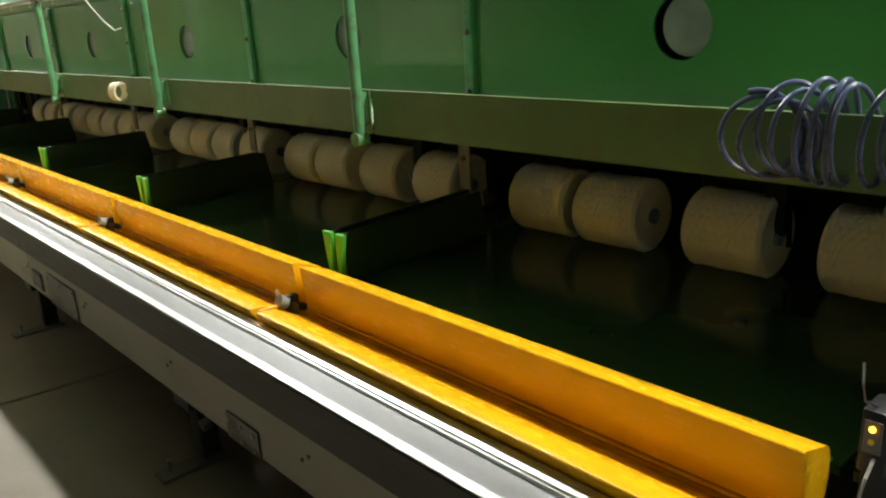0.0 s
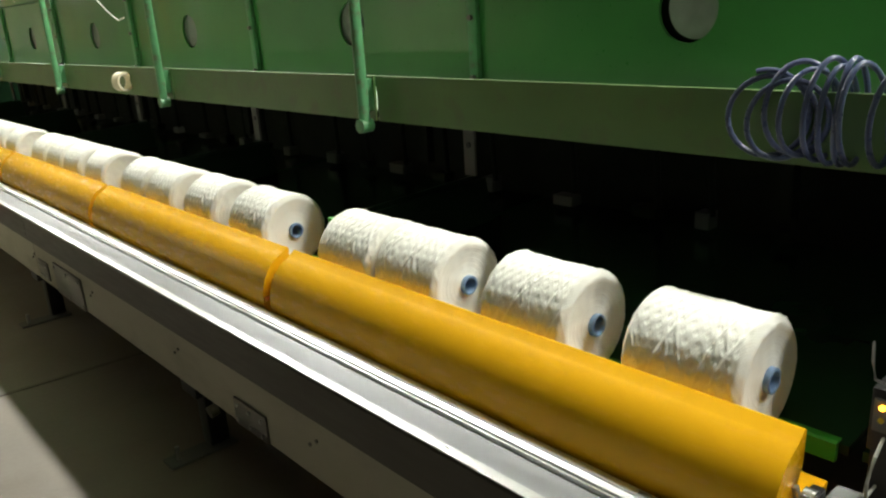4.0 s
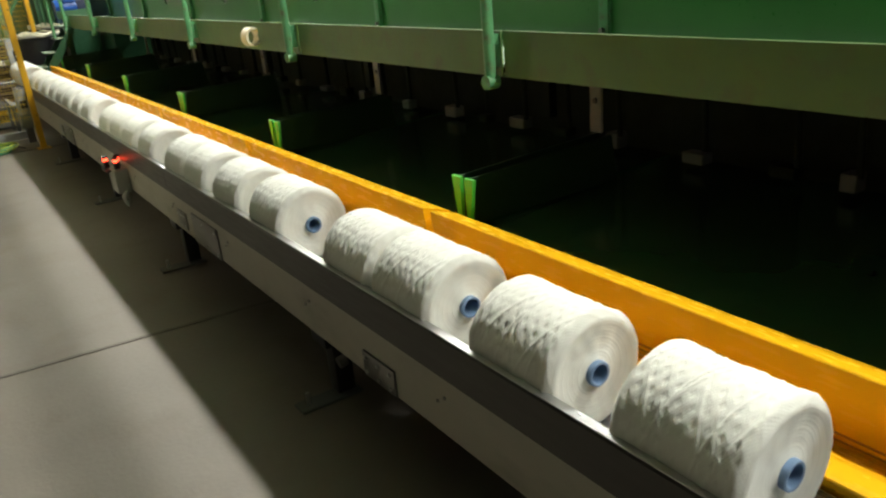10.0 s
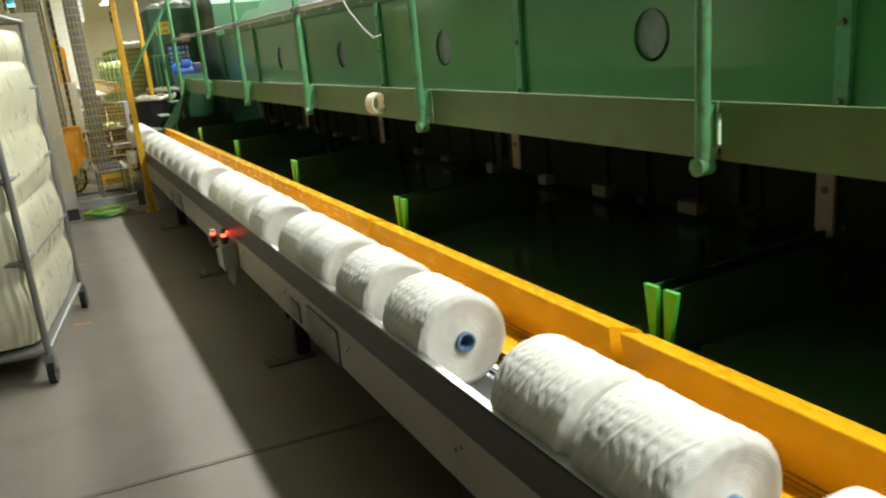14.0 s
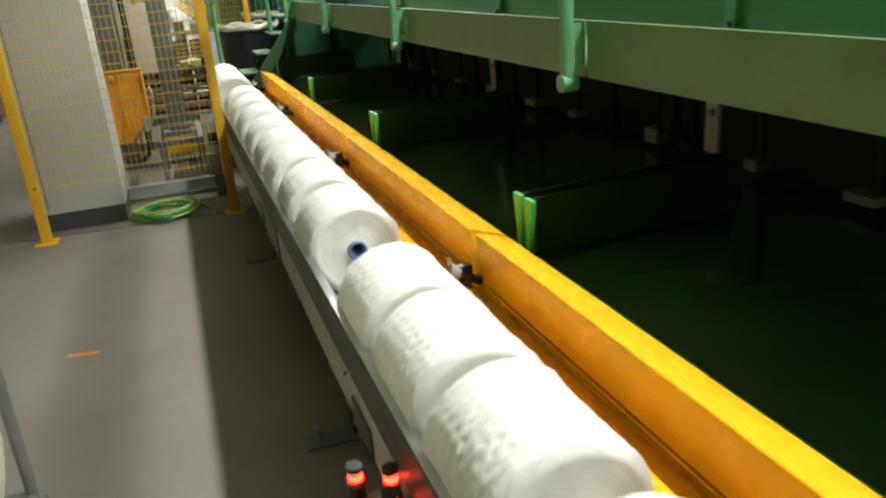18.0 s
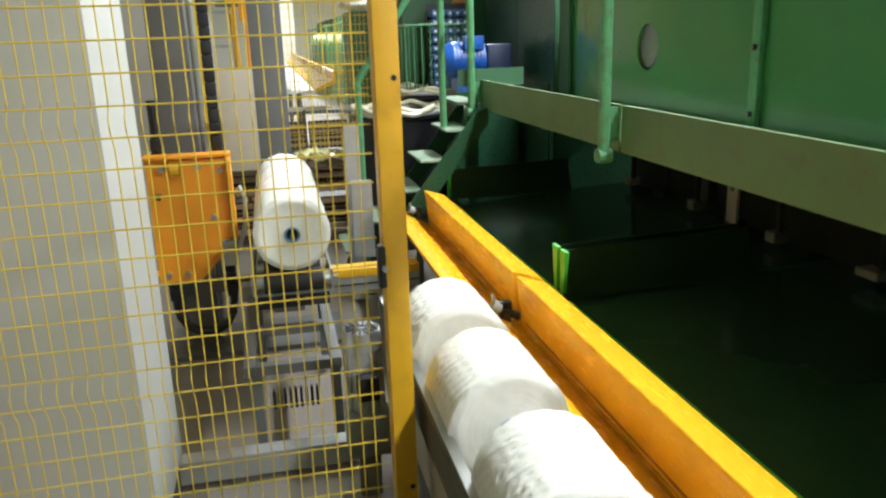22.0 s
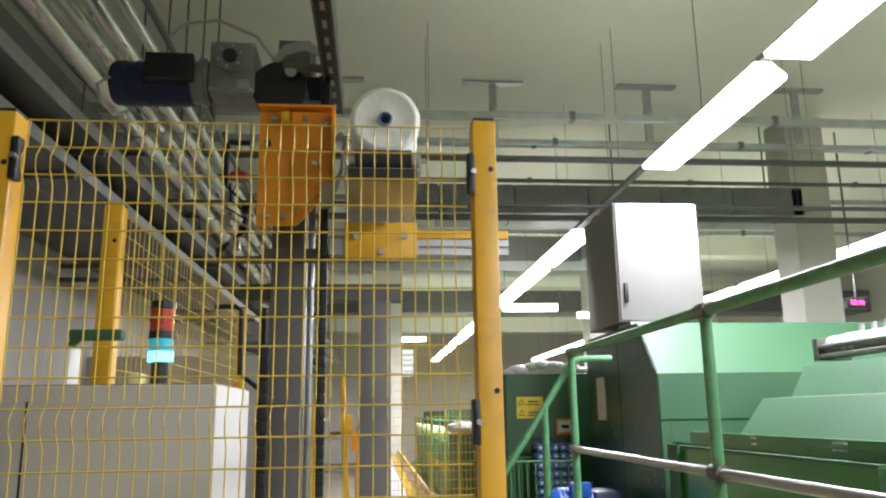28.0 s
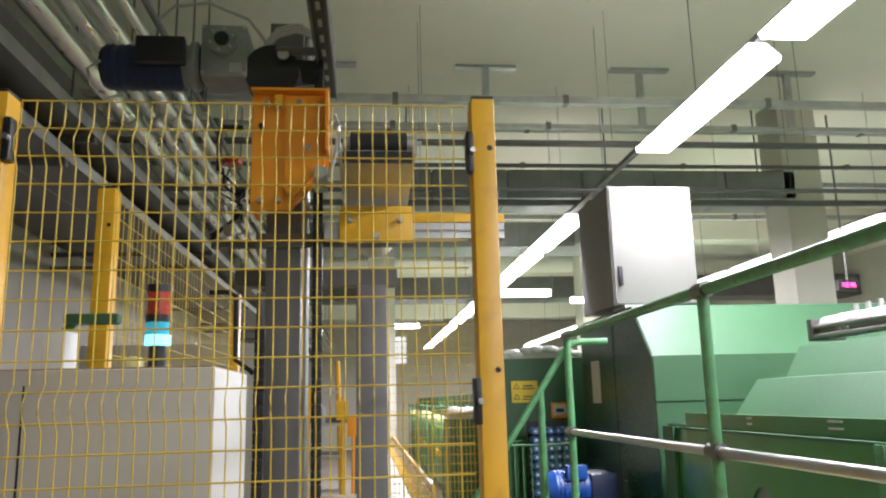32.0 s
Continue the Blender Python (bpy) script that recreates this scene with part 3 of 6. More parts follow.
single("hanging_wire", sweep(bm_new(), [(1.515, 4.02, 1.50), (1.55, 4.0, 1.42), (1.60, 3.98, 1.34), (1.63, 3.93, 1.29), (1.64, 3.86, 1.30)], 0.0036), WHITE_PLASTIC,
       "thin pale wire hanging from the handrail", "wire", base=(1.55, 3.95, 1.3))

# ---- chutes under the ledge, with dividers ----
def chute_z(x):
    return 0.433 + 0.037 * (x - 1.33)


for k in range(-3, 6):
    y0, y1 = k * PITCH, (k + 1) * PITCH
    ch = thing("delivery_chute", (1.9, y0 + 0.8, 0.4), "glossy green sheet metal delivery chute, darkened for shade", "chute", group="delivery chutes of the machine")
    bm = bm_new()
    prism(bm, [(1.385, chute_z(1.385) - 0.02), (1.385, chute_z(1.385)), (2.40, chute_z(2.4)), (2.40, chute_z(2.4) - 0.02)], "y", y0 + 0.012, y1 - 0.012)
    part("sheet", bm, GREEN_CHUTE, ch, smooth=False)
    # Bright green lip paints the glow seen along the chute's front edge.
    part("front_glow_lip", prism(bm_new(), [(1.372, 0.40), (1.372, chute_z(1.385) + 0.003), (1.378, chute_z(1.385) + 0.006), (1.398, chute_z(1.398) + 0.005), (1.398, chute_z(1.398) + 0.0005), (1.3845, chute_z(1.385) + 0.0005), (1.3845, 0.40)], "y", y0 + 0.03, y1 - 0.03), GREEN_FIN, ch, "green folded front edge, brightened as if lit", smooth=False)
    for s, yy in ((0, y0 + 0.004), (1, y1 - 0.034)):
        if (k < 1 and not s) or k < 0:
            continue
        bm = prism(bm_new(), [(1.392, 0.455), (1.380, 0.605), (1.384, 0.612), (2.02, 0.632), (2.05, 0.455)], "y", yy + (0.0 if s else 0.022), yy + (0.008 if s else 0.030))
        fin = part("divider", bm, DIVIDER, ch, "green divider plate, darkened for shade", smooth=False)
        fl = (yy - 0.028, yy + 0.020, yy + 0.018, yy - 0.002) if s else (yy + 0.004, yy + 0.052, yy + 0.030, yy + 0.010)
        bm = prism(bm_new(), [(fl[0], 0.612), (fl[1], 0.612), (fl[2], 0.47), (fl[3], 0.47)], "x", 1.366, 1.3795)
        part("divider_front", bm, GREEN_FIN, fin, "green folded front edge, brightened as if lit", smooth=False)
    br = thing("support_bracket", (1.985, y0, 0.64), "perforated grey steel bracket under the ledge", "bracket", group="brackets under the ledge")
    bm = B(1.975, y0 - 0.028, 0.645, 1.985, y0 + 0.028, 0.905)
    part("plate", bm, GREY_POST, br)
    part("bracket_hole", T((1.970, y0, 0.76), (1.9745, y0, 0.76), 0.011, seg=12), BLACK, br, "dark bolt hole")
    part("hanger", B(2.20, y0 + 0.5, 0.60, 2.24, y0 + 0.56, 1.04), INTERIOR_SHADE, br)
    rr = random.Random(40 + k)
    for j in range(5):
        yy = y0 + 0.2 + j * 0.28 + rr.uniform(-0.05, 0.05)
        blk = part("spindle_block", B(2.28, yy, 0.485 + rr.uniform(0, 0.02), 2.34, yy + rr.uniform(0.05, 0.12), 0.525 + rr.uniform(0, 0.03), bev=0.004), GREY_POST if j % 2 == 0 else INTERIOR_SHADE, br, "dusty dark spindle block")
        part("spindle_rod", T((2.3, yy, 0.54), (2.3, yy + 0.02, 0.95), 0.012, seg=8), INTERIOR_SHADE, br)

# ---- tipping trays ----
AX, AZ = 1.184, 0.432


def tray_outline():
    """Cross-section about the tray's own shaft, notch open to the front."""
    pts = [(0.034, 0.110), (0.040, 0.1095), (0.124, 0.082), (0.134, 0.076), (0.142, 0.064), (0.146, 0.045), (0.147, 0.015), (0.142, -0.020), (0.128, -0.055), (0.103, -0.085), (0.070, -0.104), (0.030, -0.113),
           (-0.012, -0.111), (-0.050, -0.099), (-0.082, -0.078), (-0.106, -0.052), (-0.119, -0.024), (-0.1205, -0.020), (-0.134, 0.002), (-0.133, 0.006), (-0.129, 0.0075), (-0.071, 0.000), (-0.067, -0.003),
           (0.040, -0.058), (0.046, -0.059), (0.0475, -0.054), (0.031, 0.104), (0.0315, 0.108)]
    return pts


def tray(k, y0, y1):
    t = thing("tipping_tray", (AX, (y0 + y1) / 2, AZ), "glossy yellow tipping tray beside the conveyor", "tray", group="tipping trays along the machine")
    bm = prism(bm_new(), [(AX + a, AZ + b) for a, b in tray_outline()], "y", y0, y1)
    part("shell", bm, YELLOW, t, smooth=True)
    for gz in (-0.048, -0.034):
        gx = 0.0475 - 0.0165 * (gz + 0.054) / 0.158
        part("groove", B(AX + gx - 0.0032, y0 + 0.05, AZ + gz, AX + gx - 0.0004, y1 - 0.05, AZ + gz + 0.0035), surf_groove, t, "thin dark groove line in the tray")
    part("bead", T((AX + 0.043, y0 + 0.05, AZ - 0.039), (AX + 0.043, y1 - 0.05, AZ - 0.039), 0.0042, seg=8), YELLOW, t)
    for yy in (y0 - 0.004, y1 + 0.004):
        part("shaft_stub", T((AX, yy - 0.006, AZ - 0.012), (AX, yy + 0.006, AZ - 0.012), 0.012, seg=14), STEEL_DARK, t)
    return t


surf_groove = surf("dark_amber_groove", (0.40, 0.17, 0.01), 0.4, var=0.1)
TRAYS = []
for k in range(0, 6):
    TRAYS.append(tray(k, k * PITCH + 0.012, (k + 1) * PITCH - 0.030 if k < 5 else 9.43))
for k in range(0, 7):
    y = k * PITCH - 0.008 if k < 6 else 9.46
    b = thing("tray_bearing", (1.18, y, 0.2), "black shaft bearing between two yellow trays", "bearing", group="bearings of the trays")
    part("block", B(1.162, y - 0.012, 0.405, 1.206, y + 0.012, 0.455, bev=0.006), BLACK, b)
    part("stub_axle", T((1.150, y, 0.437), (1.232, y, 0.398), 0.013, seg=14), BLACK, b, "dark slanted stub axle")
    part("collar", T((1.140, y, 0.446), (1.166, y, 0.433), 0.020, seg=16), CAST, b, "worn grey clamp collar")
    part("grease_nipple", T((1.150, y + 0.012, 0.455), (1.146, y + 0.016, 0.476), 0.006, seg=8), STEEL, b)
    part("arm", B(1.072, y - 0.006, 0.424, 1.161, y + 0.006, 0.434), ORANGE, b)
    part("stand", B(1.168, y - 0.01, 0.0, 1.200, y + 0.01, 0.4045), GREY_POST, b)

# ---- conveyor ----
conv = thing("belt_conveyor", (0.92, 4.0, 0.0), "long grey belt conveyor with steel side rails on legs", "conveyor")
CY0, CY1 = -1.6, 7.96
part("belt", B(0.817, CY0, 0.377, 1.006, CY1, 0.392), BELT, conv, "smooth glossy grey belt")
part("bed", B(0.815, CY0, 0.27, 1.014, CY1, 0.3765), GREY_POST, conv)
seams = [CY0, 3.08, 6.46, CY1]
for a, b in zip(seams, seams[1:]):
    part("side_panel", B(0.792, a + 0.002, 0.246, 0.806, b - 0.002, 0.4175), BEIGE, conv, "beige lower side panel")
    part("side_rail", prism(bm_new(), [(0.776, 0.418), (0.776, 0.516), (0.780, 0.521), (0.799, 0.521), (0.803, 0.516), (0.803, 0.418)], "y", a + 0.002, b - 0.002), RAIL_STEEL, conv, "dull dark steel side rail", smooth=False)
    part("rail_edge", B(0.779, a + 0.002, 0.5212, 0.800, b - 0.002, 0.5235), STEEL, conv, "rubbed rail edge")
    part("inner_strip", B(0.8062, a + 0.002, 0.402, 0.8120, b - 0.002, 0.470), STEEL, conv)
part("rear_strip", B(1.007, CY0, 0.36, 1.013, CY1, 0.4015, bev=0.0015), ALU, conv, "bright aluminium guide strip")
part("rear_slot", B(1.0135, CY0, 0.35, 1.020, CY1, 0.386), BLACK, conv, "dark slot in the profile")
part("rear_profile", prism(bm_new(), [(1.0205, 0.33), (1.0205, 0.4005), (1.036, 0.4025), (1.037, 0.397), (1.040, 0.397), (1.041, 0.4025), (1.0625, 0.4005), (1.0625, 0.33)], "y", CY0, CY1), ALU, conv, "grooved aluminium profile", smooth=False)
for j in range(-1, 6):
    ly = 1.63 + PITCH * j
    if ly > 7.8:
        break
    leg = part("leg", B(0.83, ly - 0.03, 0.02, 0.89, ly + 0.03, 0.268, bev=0.004), BLACK, conv, "dark support leg")
    part("leg", B(0.97, ly - 0.03, 0.02, 1.03, ly + 0.03, 0.268, bev=0.004), BLACK, conv, "dark support leg")
    part("leg_beam", B(0.80, ly - 0.05, 0.20, 1.05, ly + 0.05, 0.245), BLACK, conv)
    part("foot", B(0.70, ly - 0.035, 0.0, 0.91, ly + 0.035, 0.008), GREY_POST, leg, "flat steel foot")
    part("foot_bolt", T((0.735, ly, 0.008), (0.735, ly, 0.05), 0.007, seg=8), STEEL, leg)
plates = [(1.125, 1.29, 0.248, 0.322), (2.47, 2.80, 0.247, 0.374), (2.90, 3.02, 0.268, 0.345), (4.33, 4.49, 0.248, 0.322), (5.67, 6.0, 0.247, 0.374), (6.1, 6.22, 0.268, 0.345)]
for a, b, z0, z1 in plates:
    pl = part("joint_plate", B(0.784, a, z0, 0.7915, b, z1, bev=0.002), STEEL_DARK, conv, "bolted dark steel cover plate")
    for py in (a + 0.02, (a + b) / 2, b - 0.02):
        for pz in (z0 + 0.016, z1 - 0.016):
            part("plate_bolt", T((0.7795, py, pz), (0.7842, py, pz), 0.0055, seg=8), STEEL, pl)
part("end_drum", T((0.822, CY1 + 0.012, 0.345), (1.002, CY1 + 0.012, 0.345), 0.045, seg=24), BELT, conv, "belt turning round the end drum")
part("cable_gland", T((0.80, 1.44, 0.225), (0.775, 1.44, 0.22), 0.017, seg=12), STEEL_DARK, conv, "small round cable gland")
for j in range(9):
    yy = 0.9 + 0.73 * j
    part("panel_rivet", T((0.7885, yy, 0.35), (0.7925, yy, 0.35), 0.005, seg=8), STEEL_DARK, conv)
    part("panel_rivet", T((0.7885, yy + 0.03, 0.33), (0.7925, yy + 0.03, 0.33), 0.005, seg=8), STEEL_DARK, conv)
part("rail_label", B(0.774, 0.15, 0.43, 0.7758, 0.20, 0.49), GREY_BOX, conv, "pale worn label on the rail")
part("crayon_writing", B(1.045, 0.07, 0.4022, 1.056, 0.24, 0.4035), GREY_POST, conv, "faint illegible pen writing")
# signal box hung on the conveyor
sbox = thing("signal_box", (0.755, 3.95, 0.2150), "grey junction box with three red signal lamps on the conveyor", "junction box")
part("box", B(0.714, 3.945, 0.2400, 0.7855, 4.08, 0.3730, bev=0.006), GREY_BOX, sbox)
part("lid_screw", T((0.745, 4, 0.3730), (0.745, 4, 0.3760), 0.009, seg=12), BLACK, sbox)
for dx, dy in ((0.706, 4.075), (0.742, 3.985), (0.760, 4.045)):
    lamp = part("lamp_head", tube(bm_new(), (dx, dy, 0.3735), (dx, dy, 0.4020), 0.017, seg=14, r2=0.014), BLACK, sbox)
    part("orange_collar", T((dx, dy, 0.4025), (dx, dy, 0.4110), 0.0165, seg=14), RED_LENS, lamp, "dull red collar")
    part("cap", T((dx, dy, 0.4255), (dx, dy, 0.4370), 0.0145, seg=14), BLACK, lamp)
    part("red_light", T((dx, dy, 0.4115), (dx, dy, 0.4250), 0.0125, seg=14), RED_GLOW, lamp, "lit red lamp")
part("lamp_bar", B(0.684, 3.968, 0.3655, 0.7075, 4.072, 0.3730), BLACK, sbox, "black lamp bracket")
bm = bm_new()
for j in range(5):
    a0 = 3.92 + 0.022 * j
    sweep(bm, [(0.75, a0, 0.2550), (0.74, a0 + 0.01, 0.2050), (0.75, a0 + 0.03, 0.1650), (0.765, a0 + 0.04, 0.2050), (0.76, a0 + 0.02, 0.2550)], 0.004, seg=6)
part("cable", bm, GREY_BOX, sbox, "looped grey cables")

# sensor post at the near end of the trays
sensor = thing("sensor_post", (1.30, -0.06, 0.0), "black sensor post with small status light", "sensor")
part("post", B(1.255, -0.13, 0.0, 1.325, -0.06, 0.53, bev=0.004), BLACK, sensor)
part("head", B(1.215, -0.105, 0.545, 1.285, -0.065, 0.655, bev=0.006), BLACK, sensor)
part("neck", B(1.24, -0.10, 0.5302, 1.27, -0.07, 0.5448), BLACK, sensor)
part("dial_plate", B(1.2095, -0.098, 0.585, 1.2148, -0.072, 0.640, bev=0.001), GREY_POST, sensor, "small worn dial plate")
part("status_light", T((1.2092, -0.085, 0.628), (1.205, -0.085, 0.628), 0.0045, seg=10), AMBER_GLOW, sensor, "lit amber status light")
part("dial", T((1.2092, -0.085, 0.606), (1.206, -0.085, 0.606), 0.0045, seg=12), SIGN_Y, sensor, "yellow adjusting dial")
part("reflector_arm", sweep(bm_new(), [(1.235, -0.08, 0.655), (1.208, -0.07, 0.672), (1.206, -0.065, 0.700), (1.232, -0.055, 0.722)], 0.0022, seg=6), STEEL_DARK, sensor)
part("cable", sweep(bm_new(), [(1.235, -0.106, 0.56), (1.20, -0.13, 0.53), (1.19, -0.13, 0.47), (1.22, -0.12, 0.42), (1.254, -0.11, 0.40)], 0.004, seg=6), BLACK, sensor)
part("cable", sweep(bm_new(), [(1.214, -0.09, 0.575), (1.185, -0.09, 0.555), (1.178, -0.085, 0.51), (1.20, -0.08, 0.47), (1.254, -0.075, 0.46)], 0.003, seg=6), GREY_BOX, sensor)
part("clamp_plate", prism(bm_new(), [(1.125, -0.065), (1.150, -0.020), (1.252, -0.020), (1.2545, -0.065)], "z", 0.433, 0.438), GALV, sensor, "bright bracket plate")
part("clamp_bolt", T((1.185, -0.04, 0.438), (1.185, -0.04, 0.452), 0.013, seg=6), STEEL, sensor)
part("clamp_ring", T((1.175, -0.016, 0.445), (1.175, 0.004, 0.445), 0.016, seg=16), STEEL, sensor)

# ---- yarn packages ----
PR, PL = 0.128, 0.255


def package_mesh(seed):
    """A cross-wound yarn package lying along y, its near end at y = 0."""
    rr = random.Random(seed)
    bm = bm_new()
    segs, cols = 432, 140
    ph = [rr.uniform(0, 6.28) for _ in range(10)]
    n1, n2 = rr.choice((16, 17, 18)), rr.choice((16, 17, 18))
    k1, k2 = rr.uniform(225, 250), rr.uniform(235, 262)
    ribs = [(rr.choice((2, 3)) * sg, rr.uniform(1.6, 3.0), rr.uniform(0, 6.28)) for sg in (1, -1, 1, -1)]
    aa = np.arange(segs) * (2 * np.pi / segs)
    uu = np.linspace(0, 1, cols + 1)
    A, U = np.meshgrid(aa, uu)
    Y = PL * U
    wob = 0.5 * np.sin(A + ph[2]) * np.sin(2 * U + ph[3]) + 0.07 * np.sin(11 * A + ph[8]) * np.sin(13 * U + ph[9])
    f1 = np.clip((np.sin(n1 * A + k1 * Y + ph[0] + wob) + 0.34) * 6.0, 0, 1)
    f2 = np.clip((np.sin(-n2 * A + k2 * Y + ph[1] - wob) + 0.34) * 6.0, 0, 1)
    deep = 0.72 + 0.28 * np.sin(2 * A + 5 * U + ph[4]) * np.sin(3.3 * U * np.pi + ph[5])
    lattice = 0.0017 * deep * (0.78 * np.maximum(f1, f2) + 0.22 * f1)
    big = np.zeros_like(A)
    for nn, mm, pp in ribs:
        big = np.maximum(big, np.clip(np.cos(nn * A + 6.283 * mm * U + pp), 0, 1) ** 60)
    edge = np.minimum(U, 1 - U) * PL
    fade = np.clip((edge - 0.004) / 0.018, 0, 1)
    R = PR - 0.0056 + lattice * fade + 0.0016 * big + 0.0010 * np.sin(3 * A + ph[5]) * np.sin(2.5 * U * np.pi)
    R += 0.0005 * np.sin(23 * A + 9 * np.sin(4 * U + ph[6])) * np.sin(31 * U + ph[7])
    R -= 0.012 * np.clip(1 - edge / 0.016, 0, 1) ** 2
    R += 0.0030 * np.exp(-((edge - 0.014) / 0.009) ** 2)
    X, Z = R * np.cos(A), R * np.sin(A)
    rows = [[bm.verts.new((X[i, s], Y[i, s], Z[i, s])) for s in range(segs)] for i in range(cols + 1)]
    for i in range(cols):
        for s in range(segs):
            t = (s + 1) % segs
            bm.faces.new((rows[i][s], rows[i][t], rows[i + 1][t], rows[i + 1][s]))
    for end, row, dirn in ((0, rows[0], 1), (1, rows[-1], -1)):
        prev = row
        for j in range(1, 17):
            f = j / 16
            rad = (PR - 0.0155) * (1 - f) + 0.0245 * f
            ring = []
            for s in range(segs):
                a = 2 * math.pi * s / segs
                depth = 0.0005 * math.sin(j * 2.4 + ph[6] + 0.5 * math.sin(2 * a + ph[7])) + 0.008 * math.sin(f * math.pi * 0.8) - 0.002
                depth += 0.0011 * noise.noise(Vector((rad * 40 * math.cos(a), seed + end, rad * 40 * math.sin(a))))
                ring.append(bm.verts.new((rad * math.cos(a), (0 if end == 0 else PL) + dirn * depth, rad * math.sin(a))))
            for s in range(segs):
                t = (s + 1) % segs
                bm.faces.new((prev[s], prev[t], ring[t], ring[s]))
            prev = ring
    bmesh.ops.recalc_face_normals(bm, faces=bm.faces[:])
    return mesh_of("yarn", bm, YARN, True)


def core_mesh():
    bm = bm_new()
    seg = 28
    prof = [(0.004, 0.0265), (-0.0075, 0.0262), (-0.0090, 0.0245), (-0.0085, 0.0205), (0.002, 0.0185), (PL - 0.002, 0.0185), (PL + 0.0085, 0.0205), (PL + 0.0090, 0.0245), (PL + 0.0075, 0.0262), (PL - 0.004, 0.0265)]
    rings = [[bm.verts.new((r * math.cos(2 * math.pi * s / seg), y, r * math.sin(2 * math.pi * s / seg))) for s in range(seg)] for y, r in prof]
    for a, b in zip(rings, rings[1:] + rings[:1]):
        for s in range(seg):
            bm.faces.new((a[s], a[(s + 1) % seg], b[(s + 1) % seg], b[s]))
    bmesh.ops.recalc_face_normals(bm, faces=bm.faces[:])
    return mesh_of("tube", bm, TUBE_BLUE, True)


BELT_X, BELT_PZ = 0.918, 0.520
YARN_MESHES = [package_mesh(s) for s in (3, 8, 21, 34)]
CORE = core_mesh()
FACE_Y = ((0.142, 0.542, 0.955, 1.235), (1.81, 2.19, 2.565, 2.86), (3.35, 3.70, 4.00, 4.30), (4.88, 5.24, 5.60, 5.93), (6.29, 6.69, 7.09, 7.47))


def package(i, loc):
    p = thing("yarn_package", loc, "cream cross-wound yarn package on a pale blue tube", "yarn package", group="row of yarn packages")
    y = new("yarn", YARN_MESHES[i % 4])
    c = new("tube", CORE)
    y.parent = c.parent = p
    tagged(c, "pale blue plastic tube")
    return p


PACKAGES = []
for k in range(0, 5):
    for j, fy in enumerate(FACE_Y[k]):
        PACKAGES.append((fy, j, package(k * 4 + j * 3 + k, (BELT_X, fy, BELT_PZ))))
LEAD = [package(1 + n, (BELT_X, 8.27 + 0.2575 * n, BELT_PZ)) for n in range(4)]

# ---- safety fence ----
def fence_post(x, y, top, ang=0):
    p = thing("fence_post", (x, y, 0.0), "yellow square steel safety fence post with foot plate", "fence post", group="posts of the safety fence")
    part("shaft", B(x - 0.025, y - 0.03, 0.008, x + 0.025, y + 0.03, top, bev=0.004), YELLOW_POST, p)
    part("cap", B(x - 0.023, y - 0.028, top, x + 0.023, y + 0.028, top + 0.006), BLACK, p, "black plastic cap")
    part("foot_plate", B(x - 0.055, y - 0.07, 0.0, x + 0.055, y + 0.05, 0.008), YELLOW_POST, p)
    for z in (0.30, 1.20, 1.72, 2.18):
        if z < top:
            part("bolt_hole", T((x + 0.012, y - 0.0315, z), (x + 0.012, y - 0.029, z), 0.006, seg=10), BLACK, p, "dark bolt hole")
    return p


def mesh_panel_x(x0, x1, y, z0, z1, name_label, step=0.0283, zstep=0.0585, fold=True):
    """Welded wire panel across x with folded stiffening ribs."""
    f = thing("wire_fence", ((x0 + x1) / 2, y, z0), name_label, "fence", group="panels of the safety fence")
    folds = [z1 - 0.10, z1 - 0.62, z1 - 1.15, z1 - 1.68]
    n = int((x1 - x0) / step)
    data = None
    for i in range(n + 1):
        x = x0 + step * i
        if data is None:
            pts = [(x, y, z0)]
            if fold:
                for fz in reversed(folds):
                    if fz - 0.05 > z0:
                        pts += [(x, y, fz - 0.045), (x, y - 0.022, fz - 0.012), (x, y - 0.022, fz + 0.012), (x, y, fz + 0.045)]
            pts.append((x, y, z1))
            w = part("vertical_wire", sweep(bm_new(), pts, 0.0015, seg=5), YELLOW_WIRE, f)
            data, first_x = w.data, x
        else:
            w = new("vertical_wire", data)
            w.parent, w.location = f, (x - first_x, 0, 0)
    z, data = z1 - 0.004, None
    while z > z0:
        yy = y - 0.022 if fold and any(abs(z - fz) < 0.02 for fz in folds) else y - 0.0025
        if data is None:
            w = part("horizontal_wire", T((x0, yy, z), (x1, yy, z), 0.0018, seg=6), YELLOW_WIRE, f)
            data, first = w.data, (yy, z)
        else:
            w = new("horizontal_wire", data)
            w.parent, w.location = f, (0, yy - first[0], z - first[1])
        z -= zstep
    return f


FY = 7.32
fence_post(-0.245, FY, 2.29)
fence_post(0.735, FY, 2.29)
mesh_panel_x(-0.205, 0.70, FY, 0.26, 2.285, "yellow welded wire mesh fence panel")
for x, z in ((-0.215, 2.19), (-0.215, 1.66), (0.705, 2.17), (0.705, 1.66), (0.705, 0.82)):
    cl = thing("fence_clip", (x, FY, z - 0.03), "black plastic clip holding the wire panel", "clip", group="clips of the safety fence")
    part("body", B(x - 0.008, FY - 0.036, z - 0.045, x + 0.008, FY - 0.006, z + 0.045, bev=0.004), BLACK, cl)
    part("screw", T((x + 0.004, FY - 0.05, z), (x + 0.004, FY - 0.036, z), 0.006, seg=10), STEEL, cl)
fence_post(1.335, 11.0, 2.29)
mesh_panel_x(0.62, 1.30, 11.0, 0.26, 2.13, "yellow welded wire mesh fence panel at the conveyor end", fold=False)
fence_post(-0.255, 8.02, 2.29)


